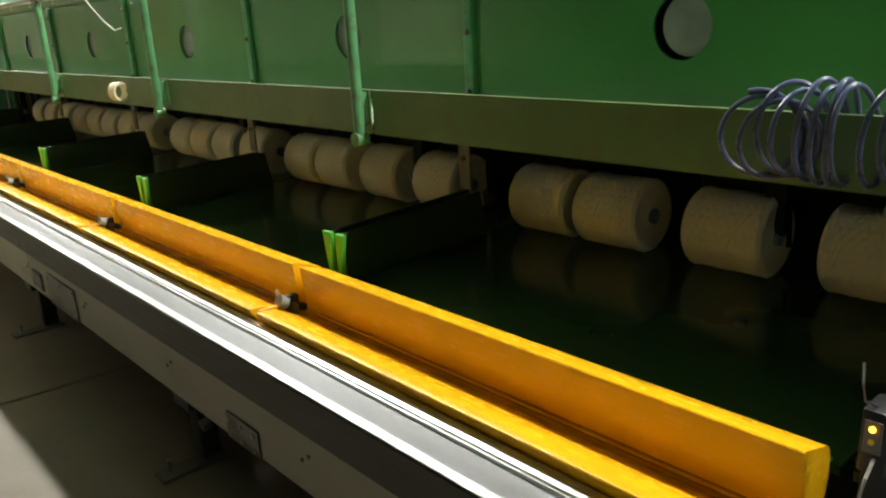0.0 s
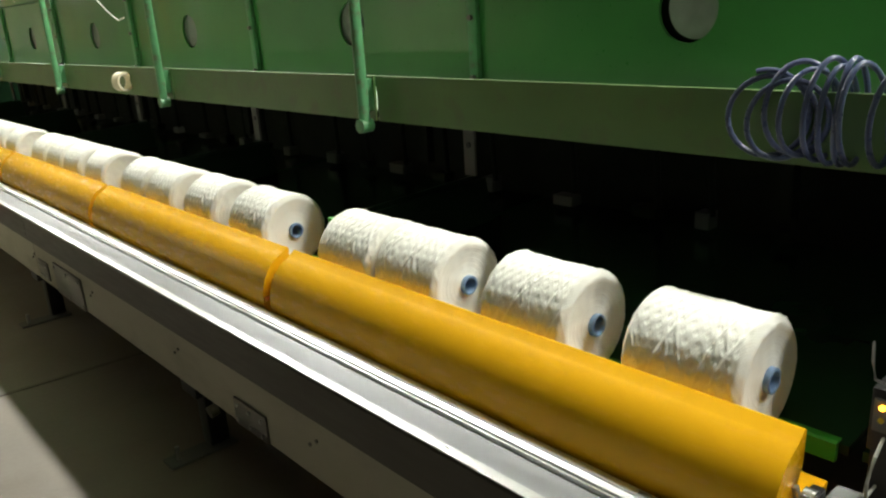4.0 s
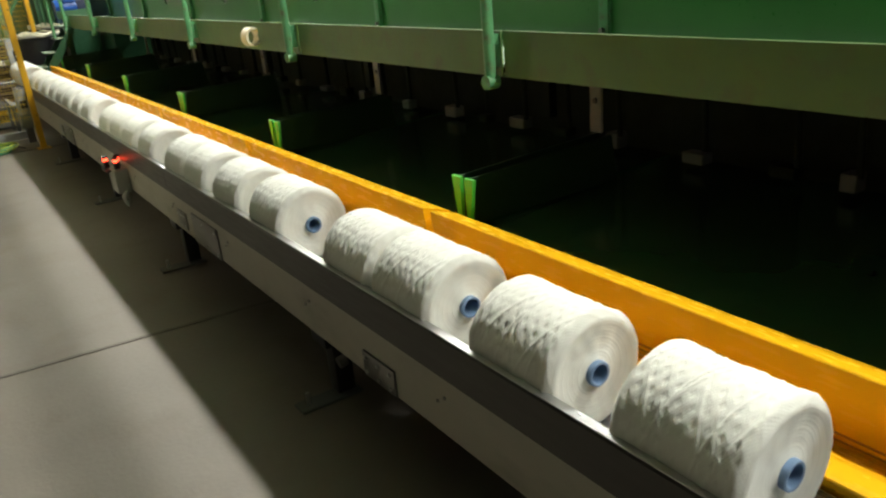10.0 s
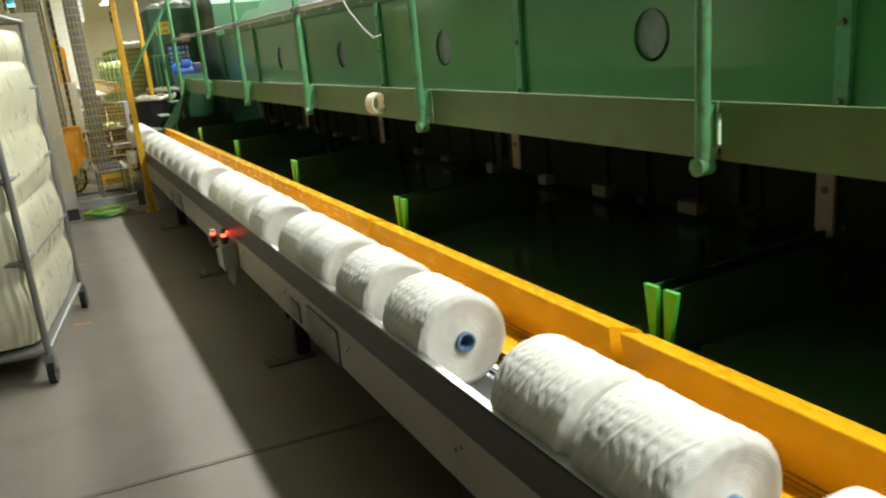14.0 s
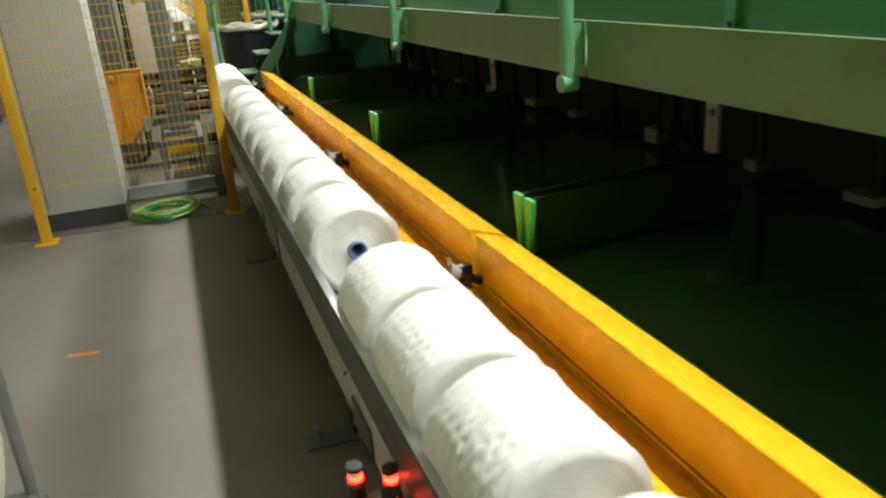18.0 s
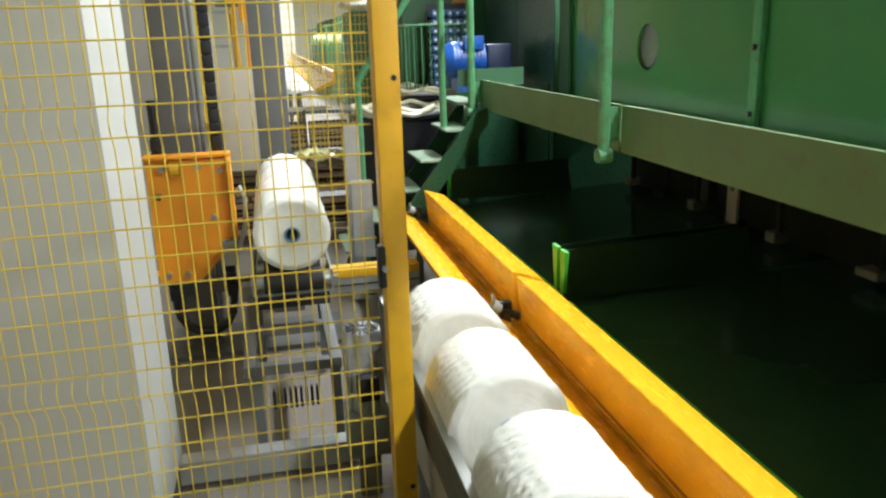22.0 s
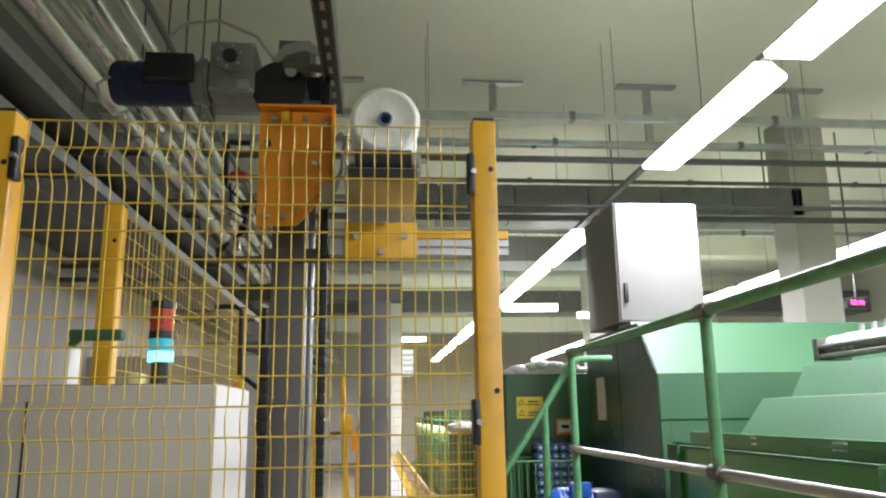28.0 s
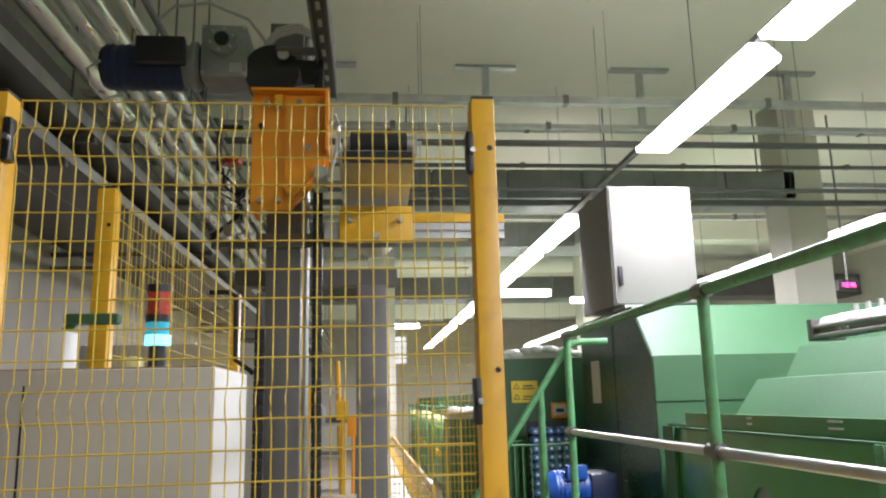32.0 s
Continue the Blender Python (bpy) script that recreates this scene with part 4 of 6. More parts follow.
def mesh_panel_y(x, y0, y1, z0, z1):
    f = thing("wire_fence", (x, (y0 + y1) / 2, z0), "yellow wire mesh side fence panel", "fence", group="panels of the safety fence")
    data = None
    for i in range(int((y1 - y0) / 0.05)):
        y = y0 + 0.05 * i
        if data is None:
            w = part("vertical_wire", T((x, y, z0), (x, y, z1), 0.0015, seg=5), YELLOW_WIRE, f)
            data, fy0 = w.data, y
        else:
            w = new("vertical_wire", data)
            w.parent, w.location = f, (0, y - fy0, 0)
    data, z = None, z1
    while z > z0:
        if data is None:
            w = part("horizontal_wire", T((x, y0, z), (x, y1, z), 0.0018, seg=6), YELLOW_WIRE, f)
            data, fz0 = w.data, z
        else:
            w = new("horizontal_wire", data)
            w.parent, w.location = f, (0, 0, z - fz0)
        z -= 0.0585
    return f


mesh_panel_y(-0.255, 8.06, 10.2, 0.26, 2.285)
fence_post(-0.255, 10.25, 2.29)

# ---- grey cabinet behind the fence, beacon and boxes on it ----
cab = thing("electrical_cabinet", (-0.04, 7.72, 0.0), "tall light grey electrical cabinet with charcoal plinth behind the fence", "cabinet")
part("body", B(-0.300, 7.50, 0.10, 0.162, 7.95, 1.747, bev=0.006), GREY_CAB, cab)
part("plinth", B(-0.290, 7.51, 0.0, 0.154, 7.94, 0.0995), PLINTH, cab, "charcoal plinth")
part("door_gap", B(-0.234, 7.4975, 0.13, -0.230, 7.4995, 1.715), BLACK, cab, "dark door gap")
part("lock_strip", B(-0.262, 7.490, 0.98, -0.247, 7.4995, 1.05), GREY_BOX, cab)
part("top_dust", B(-0.290, 7.51, 1.7475, 0.152, 7.94, 1.7505), CARTON, cab, "brown dusty board on top")
bea = thing("signal_beacon", (-0.005, 7.66, 1.751), "stack beacon with red lens and lit cyan lens", "beacon")
part("base", T((-0.005, 7.66, 1.751), (-0.005, 7.66, 1.807), 0.020, seg=20), BLACK, bea)
lens = part("lens", T((-0.005, 7.66, 1.832), (-0.005, 7.66, 1.862), 0.0275, seg=24), CYAN_GLOW, bea, "lit cyan lens")
part("light_ring", T((-0.005, 7.66, 1.808), (-0.005, 7.66, 1.832), 0.0295, seg=24), CYAN_BRIGHT, lens, "brightest ring of the lit lens")
part("collar", T((-0.005, 7.66, 1.862), (-0.005, 7.66, 1.88), 0.030, seg=24), BLACK, bea)
part("lens", T((-0.005, 7.66, 1.88), (-0.005, 7.66, 1.934), 0.0285, seg=24), RED_LENS, bea, "unlit red lens")
part("cap", T((-0.005, 7.66, 1.935), (-0.005, 7.66, 1.952), 0.030, seg=24), BLACK, bea)
wb = thing("switch_box", (-0.235, 7.70, 1.751), "small white box with green lever on the cabinet", "box")
part("box", B(-0.27, 7.66, 1.751, -0.215, 7.74, 1.847, bev=0.004), WHITE_PLASTIC, wb)
part("lever", B(-0.225, 7.66, 1.862, -0.10, 7.70, 1.887, bev=0.006), GREEN_LIGHT, wb, "green lever")
part("lever_stem", T((-0.23, 7.69, 1.847), (-0.205, 7.69, 1.872), 0.010, seg=10), GREEN, wb)
single("paper_wad", B(-0.06, 7.60, 1.751, -0.03, 7.66, 1.78, bev=0.010), COTTON, "crumpled pale cloth on top of the cabinet", "cloth", base=(-0.045, 7.63, 1.751))

coils = thing("wire_coil", (0.37, 7.50, 0.0), "loose coil of green and yellow wire on the floor", "wire coil")
rnd = random.Random(9)
for j in range(20):
    cx, cy, rx, ry, ph = 0.37 + rnd.uniform(-0.02, 0.02), 7.50 + rnd.uniform(-0.02, 0.02), 0.155 + rnd.uniform(-0.05, 0.03), 0.165 + rnd.uniform(-0.05, 0.03), rnd.uniform(0, 6)
    lp = sweep(bm_new(), [(cx + rx * math.cos(q), cy + ry * math.sin(q), 0.012 + 0.003 * j * 0.7 + 0.008 * math.sin(2 * q + ph)) for q in [i * math.pi / 16 for i in range(32)]], 0.0042, seg=6, closed=True)
    part("wire_loop", lp, CABLE_Y if j % 3 == 2 or j > 17 else CABLE_GY, coils)
part("wire_tail", sweep(bm_new(), [(0.50, 7.58, 0.03), (0.55, 7.53, 0.02), (0.585, 7.50, 0.008), (0.60, 7.46, 0.006)], 0.0042, seg=6), BLACK, coils)
bm = prism(bm_new(), [(-0.002, 5.765), (0.105, 5.745), (0.107, 5.768), (0.0, 5.788)], "z", 0.0006, 0.0016)
single("floor_tape", bm, ORANGE_TAPE, "short strip of orange tape on the floor", "tape", base=(0.05, 5.766, 0.0))
single("floor_tape", prism(bm_new(), [(-0.005, 4.40), (0.075, 4.385), (0.077, 4.405), (-0.003, 4.42)], "z", 0.0006, 0.0016), ORANGE_TAPE, "short strip of orange tape on the floor", "tape", base=(0.03, 4.4, 0.0))

# ---- package lift behind the fence ----
lift = thing("lift_mast", (0.30, 9.05, 0.0), "dark grey lift mast with steel guide rods", "lift")
part("column", B(0.070, 9.00, 0.0, 0.215, 9.12, 3.35, bev=0.004), GREY_POST, lift)
part("column", B(0.444, 9.38, 0.0, 0.588, 9.50, 2.21, bev=0.004), GREY_POST, lift)
part("guide_rod", T((0.236, 9.03, 0.0), (0.236, 9.03, 3.3), 0.015, seg=14), STEEL, lift, "bright steel guide rod")
part("crossbar", B(-0.12, 9.38, 2.2105, 0.64, 9.48, 2.29), GREY_POST, lift)
beam = part("top_beam", prism(bm_new(), [(7.95, 3.06), (7.95, 3.14), (9.3, 3.20), (9.3, 3.12)], "x", 0.292, 0.348), CHANNEL, lift, "dark slotted overhead channel", smooth=False)
for bx in (0.284, 0.3485):
    part("flange", prism(bm_new(), [(7.95, 3.045), (7.95, 3.155), (9.3, 3.215), (9.3, 3.105)], "x", bx, bx + 0.0075), GREY_POST, beam, smooth=False)
for q in range(9):
    by = 8.03 + 0.14 * q
    bz = 3.06 + 0.0444 * (by - 7.95)
    part("slot", B(0.312, by, bz - 0.0035, 0.328, by + 0.055, bz + 0.003), GREY_BOX, beam, "pale slot")
part("base_plate", B(0.0, 8.90, 0.0, 0.75, 9.25, 0.02), GREY_POST, lift)
part("base_frame", B(0.10, 7.90, 0.02, 0.70, 7.96, 0.09), GALV, lift)
part("leg_tube", B(0.835, 9.40, 0.02, 0.905, 9.47, 0.88), GALV, lift)
part("leg_bracket", B(0.85, 9.385, 0.24, 0.95, 9.3995, 0.62), GALV, lift)
MX, MY, MZ = 0.700, 7.765, 0.506
beltdrive = thing("belt_drive_motor", (MX, MY, 0.0), "upright grey motor with a slotted fan cover at the belt end", "motor")
part("floor_motor", T((MX, MY, 0.27), (MX, MY, MZ - 0.05), 0.050, seg=24), GALV, beltdrive, "")
part("motor_base", B(MX - 0.06, MY - 0.06, 0.14, MX + 0.06, MY + 0.06, 0.269, bev=0.006), CAST, beltdrive, "dark gear foot")
cap = part("motor_fan_cover", tube(bm_new(), (MX, MY, MZ - 0.049), (MX, MY, MZ), 0.058, seg=28, r2=0.050), STEEL, beltdrive, "bright slotted fan cover")
for q in range(14):
    ga = q * math.pi / 7
    part("cover_rib", prism(bm_new(), [(MX + 0.012 * math.cos(ga) - 0.003 * math.sin(ga), MY + 0.012 * math.sin(ga) + 0.003 * math.cos(ga)), (MX + 0.047 * math.cos(ga) - 0.003 * math.sin(ga), MY + 0.047 * math.sin(ga) + 0.003 * math.cos(ga)), (MX + 0.047 * math.cos(ga) + 0.003 * math.sin(ga), MY + 0.047 * math.sin(ga) - 0.003 * math.cos(ga)), (MX + 0.012 * math.cos(ga) + 0.003 * math.sin(ga), MY + 0.012 * math.sin(ga) - 0.003 * math.cos(ga))], "z", MZ + 0.0003, MZ + 0.004), BLACK, cap, smooth=False)
for q in range(10):
    ga = q * math.pi / 5
    part("motor_fin", B(MX + 0.051 * math.cos(ga) - 0.004, MY + 0.051 * math.sin(ga) - 0.004, 0.28, MX + 0.051 * math.cos(ga) + 0.004, MY + 0.051 * math.sin(ga) + 0.004, MZ - 0.06), GALV, beltdrive)
part("terminal_box", B(MX - 0.03, MY - 0.10, 0.33, MX + 0.03, MY - 0.058, 0.40, bev=0.005), BLACK, beltdrive)
part("motor_post", B(MX - 0.03, MY - 0.03, 0.0, MX + 0.03, MY + 0.03, 0.1395), GREY_POST, beltdrive, "short grey post")
part("gear_arm", B(MX + 0.0605, MY - 0.04, 0.16, MX + 0.10, MY + 0.04, 0.245), CAST, beltdrive)

drive = thing("lift_drive", (-0.1, 8.9, 2.9), "navy gear motor on top of the lift mast", "motor")
part("motor", T((-0.585, 8.9, 3.075), (-0.27, 8.9, 3.075), 0.095, seg=24), NAVY, drive)
part("fan_ribs", T((-0.60, 8.9, 3.075), (-0.586, 8.9, 3.075), 0.085, seg=24), BLACK, drive)
part("terminal_box", B(-0.44, 8.755, 3.04, -0.245, 8.80, 3.155, bev=0.008), BLACK, drive)
part("flange", T((-0.27, 8.9, 3.085), (-0.20, 8.9, 3.085), 0.09, seg=24), CAST, drive)
part("flange_ring", T((-0.235, 8.9, 3.085), (-0.215, 8.9, 3.085), 0.105, seg=24), CAST, drive)
part("gearbox", B(-0.19, 8.80, 3.00, 0.0, 9.0, 3.235, bev=0.018), CAST, drive)
part("gear_cap", T((-0.10, 8.799, 3.155), (-0.10, 8.775, 3.155), 0.062, seg=28), CAST, drive)
for q in range(6):
    ga = q * math.pi / 3 + 0.3
    part("gear_bolt", T((-0.10 + 0.048 * math.cos(ga), 8.775, 3.155 + 0.048 * math.sin(ga)), (-0.10 + 0.048 * math.cos(ga), 8.768, 3.155 + 0.048 * math.sin(ga)), 0.006, seg=8), STEEL, drive)
for bx, bz in ((-0.178, 3.015), (-0.012, 3.015), (-0.178, 3.22), (-0.012, 3.22)):
    part("gearbox_bolt", T((bx, 8.80, bz), (bx, 8.793, bz), 0.008, seg=8), STEEL, drive)
part("name_plate", B(-0.07, 8.7965, 3.02, -0.02, 8.7995, 3.06), GALV, drive, "small pale rating plate")
for q in range(9):
    part("cooling_fin", T((-0.56 + 0.032 * q, 8.9, 3.075), (-0.554 + 0.032 * q, 8.9, 3.075), 0.0985, seg=28), NAVY, drive)
part("motor_cable", sweep(bm_new(), [(-0.585, 8.80, 3.06), (-0.63, 8.79, 3.02), (-0.615, 8.80, 2.95), (-0.57, 8.82, 2.90), (-0.5, 8.84, 2.93)], 0.006, seg=6), GREY_BOX, drive)
part("gear_hub", T((-0.10, 8.7745, 3.155), (-0.10, 8.765, 3.155), 0.030, seg=20), BLACK, drive)
part("pulley_housing", T((0.10, 8.82, 3.04), (0.10, 8.96, 3.04), 0.115, seg=28), BLACK, drive)
part("side_plate", B(0.006, 8.97, 2.88, 0.28, 8.985, 3.16), BLACK, drive)
part("spacer", T((0.12, 8.80, 3.12), (0.284, 8.80, 3.12), 0.018, seg=12), GREY_POST, drive)
part("spacer", T((0.12, 8.86, 2.98), (0.284, 8.86, 2.98), 0.018, seg=12), GREY_POST, drive)
part("shaft_end", T((0.15, 8.80, 3.10), (0.15, 8.785, 3.10), 0.024, seg=14), STEEL, drive)
part("cable", sweep(bm_new(), [(-0.36, 8.8, 3.25), (-0.30, 8.8, 3.31), (-0.16, 8.8, 3.33), (0.0, 8.82, 3.27), (0.08, 8.85, 3.17)], 0.007, seg=6), GREY_BOX, drive, "thin grey cable")
for j in range(3):
    part("hose", sweep(bm_new(), [(0.07, 8.83, 3.13 + 0.016 * j), (0.12, 8.83, 3.20 + 0.016 * j), (0.20, 8.85, 3.235 + 0.016 * j), (0.29, 8.9, 3.22 + 0.012 * j)], 0.008, seg=6), GREY_BOX, drive)

LZ = 1.527  # carriage built for this height of the package's middle
carr = thing("lift_carriage", (0.45, 8.6, LZ - 0.3), "orange lift carriage plate with grey arm and yellow guide strip", "carriage")
bm = prism(bm_new(), [(0.030, LZ + 0.205), (0.030, LZ - 0.285), (0.19, LZ - 0.285), (0.343, LZ - 0.12), (0.343, LZ + 0.205)], "y", 8.80, 8.812)
box(bm, 0.030, 8.8125, LZ - 0.285, 0.042, 8.98, LZ + 0.205)
box(bm, 0.331, 8.70, LZ - 0.06, 0.343, 8.7995, LZ + 0.195)
box(bm, 0.030, 8.74, LZ + 0.2055, 0.343, 8.83, LZ + 0.215)
pl = part("motor_plate", bm, ORANGE, carr, "orange folded steel plate")
part("plate_fold", prism(bm_new(), [(0.165, LZ + 0.195), (0.165, LZ - 0.20), (0.20, LZ - 0.24), (0.324, LZ - 0.10), (0.324, LZ + 0.195)], "y", 8.774, 8.7995), ORANGE, carr, smooth=False)
for bx, bz in ((0.09, 0.165), (0.07, 0.06), (0.22, 0.165), (0.30, 0.15), (0.07, -0.25), (0.14, -0.25), (0.26, -0.03)):
    part("bolt", T((bx, 8.762, LZ + bz), (bx, 8.80, LZ + bz), 0.011, seg=10), STEEL if bz != 0.06 else BLACK, pl)
part("guide_wheel", T((0.125, 8.768, LZ + 0.165), (0.155, 8.768, LZ + 0.165), 0.030, seg=16), YELLOW_POST, carr)
part("slide_block", B(0.285, 8.735, LZ - 0.22, 0.338, 8.773, LZ - 0.12, bev=0.004), GREY_BOX, carr)
part("yellow_bracket", B(0.385, 8.79, LZ - 0.42, 0.68, 8.806, LZ - 0.27, bev=0.003), YELLOW_POST, carr, "orange-yellow bolted bracket")
for bx, bz in ((0.43, -0.33), (0.63, -0.33), (0.535, -0.395)):
    part("bolt", T((bx, 8.772, LZ + bz), (bx, 8.7895, LZ + bz), 0.013, seg=6), STEEL, carr)
part("arm_rail", B(0.325, 8.81, LZ - 0.40, 1.06, 8.88, LZ - 0.335), GALV, carr, "grey aluminium arm")
part("arm_groove", B(0.69, 8.8045, LZ - 0.372, 1.06, 8.8095, LZ - 0.364), STEEL_DARK, carr)
part("arm_edge", B(0.681, 8.80, LZ - 0.3345, 1.06, 8.89, LZ - 0.30, bev=0.003), YELLOW_POST, carr, "orange-yellow guide strip")
part("back_beam", B(0.03, 8.982, LZ - 0.40, 0.62, 8.998, LZ - 0.34), STEEL_DARK, carr)
part("hose_loop", sweep(bm_new(), [(0.344, 8.74, LZ + 0.06), (0.37, 8.72, LZ + 0.09), (0.385, 8.71, LZ + 0.04), (0.375, 8.72, LZ - 0.06), (0.344, 8.74, LZ - 0.16)], 0.009, seg=7), GALV, carr, "looped grey hose")

# the roller bed travels sideways from the belt line to the lift, then rises with it
slider = thing("roller_bed", (0.535, 8.77, LZ - 0.25), "black rubber roller bed carrying yarn packages on the lift", "roller bed")
part("bed_plate", prism(bm_new(), [(8.285, LZ - 0.215), (8.285, LZ - 0.205), (9.26, LZ - 0.255), (9.26, LZ - 0.265)], "x", 0.405, 0.665), STEEL, slider, "bare steel bed plate", smooth=False)
for yy in (8.31, 8.46, 8.61, 8.76, 8.91, 9.06, 9.21):
    part("roller", T((0.437, yy, LZ - 0.17), (0.633, yy, LZ - 0.17), 0.038, seg=20), RUBBER, slider, "black rubber roller")
    for xx in (0.412, 0.634):
        part("roller_end", T((xx, yy, LZ - 0.17), (xx + 0.024, yy, LZ - 0.17), 0.026, seg=16), STEEL, slider)
part("end_plate", B(0.412, 8.275, LZ - 0.252, 0.650, 8.283, LZ - 0.21), BLACK, slider)
part("axle_end", T((0.658, 8.31, LZ - 0.17), (0.685, 8.31, LZ - 0.17), 0.009, seg=10), STEEL, slider)
part("side_cheek", B(0.659, 8.29, LZ - 0.21, 0.667, 9.25, LZ - 0.14), STEEL, slider)
part("side_cheek", B(0.395, 8.29, LZ - 0.21, 0.403, 9.25, LZ - 0.14), STEEL, slider)

# cable chain: a hanging loop whose bottom rises at half the carriage's pace
chain = thing("cable_chain", (0.184, 8.86, 1.0), "hanging black cable chain of the lift", "cable chain")
part("loop", sweep(bm_new(), [(0.295, 8.86, 2.95), (0.295, 8.86, 1.13), (0.288, 8.86, 1.085), (0.262, 8.86, 1.04), (0.225, 8.86, 1.017), (0.184, 8.86, 1.010), (0.143, 8.86, 1.017), (0.106, 8.86, 1.04), (0.08, 8.86, 1.085), (0.073, 8.86, 1.13), (0.073, 8.86, 1.95)], 0.017, seg=8), BLACK, chain)
for q in range(36):
    part("link", B(0.275, 8.840, 1.16 + 0.05 * q, 0.315, 8.880, 1.207 + 0.05 * q, bev=0.003), BLACK, chain)
for q in range(13):
    part("link", B(0.053, 8.840, 1.16 + 0.05 * q, 0.093, 8.880, 1.207 + 0.05 * q, bev=0.003), BLACK, chain)
# valve cluster beside the mast
valves = thing("valve_cluster", (-0.14, 9.2, 2.3), "black hoses and small valves beside the lift mast", "valves")
part("bent_pipe", sweep(bm_new(), [(-0.07, 9.2, 2.925), (-0.165, 9.2, 2.928), (-0.176, 9.2, 2.915), (-0.176, 9.2, 2.72)], 0.013, seg=8), BLACK, valves)
part("red_valve", T((-0.116, 9.2, 2.745), (-0.116, 9.2, 2.775), 0.045, seg=16), RED_LENS, valves, "red valve cap")
for q, (vx, vz) in enumerate(((-0.15, 2.66), (-0.07, 2.60), (-0.16, 2.55), (-0.08, 2.50), (-0.12, 2.44))):
    part("valve", B(vx - 0.022, 9.16, vz - 0.022, vx + 0.022, 9.24, vz + 0.022, bev=0.004), BLACK if q % 2 else GREY_BOX, valves)
for q in range(4):
    part("hose", sweep(bm_new(), [(-0.18 + 0.03 * q, 9.17, 2.72), (-0.12 - 0.02 * q, 9.15, 2.66 - 0.03 * q), (-0.06, 9.15, 2.60 - 0.03 * q), (-0.10 + 0.01 * q, 9.16, 2.48), (-0.20, 9.18, 2.38 + 0.015 * q)], 0.0055, seg=6), BLACK if q < 3 else GREY_BOX, valves)
part("drop_pipe", sweep(bm_new(), [(-0.20, 9.22, 2.16), (-0.11, 9.22, 2.16), (-0.083, 9.22, 2.14), (-0.08, 9.22, 1.86), (0.0, 9.22, 1.80)], 0.012, seg=8), BLACK, valves)
part("stand_off", B(-0.20, 9.21, 2.36, 0.069, 9.25, 2.39), GREY_POST, valves)
# transfer table at the conveyor end
tt = thing("transfer_table", (0.62, 8.3, 0.0), "dark steel transfer frame behind the fence", "table")
for xx in (0.36, 0.62):
    part("side_rail", B(xx, 7.98, 0.30, xx + 0.035, 8.66, 0.335, bev=0.003), GREY_POST, tt)
for yy in (7.98, 8.30, 8.62):
    part("cross_rail", B(0.396, yy, 0.302, 0.619, yy + 0.035, 0.333), GREY_POST, tt)
for xx, yy in ((0.38, 8.0), (0.62, 8.0), (0.38, 8.62), (0.62, 8.62)):
    part("leg", B(xx, yy, 0.021, xx + 0.03, yy + 0.03, 0.2995), GREY_POST, tt)
bm = bm_new()
for j in range(9):
    box(bm, 0.44 + 0.016 * j, 7.952, 0.20, 0.448 + 0.016 * j, 7.97, 0.262)
part("grille", bm, BLACK, tt, "dark slotted grille")

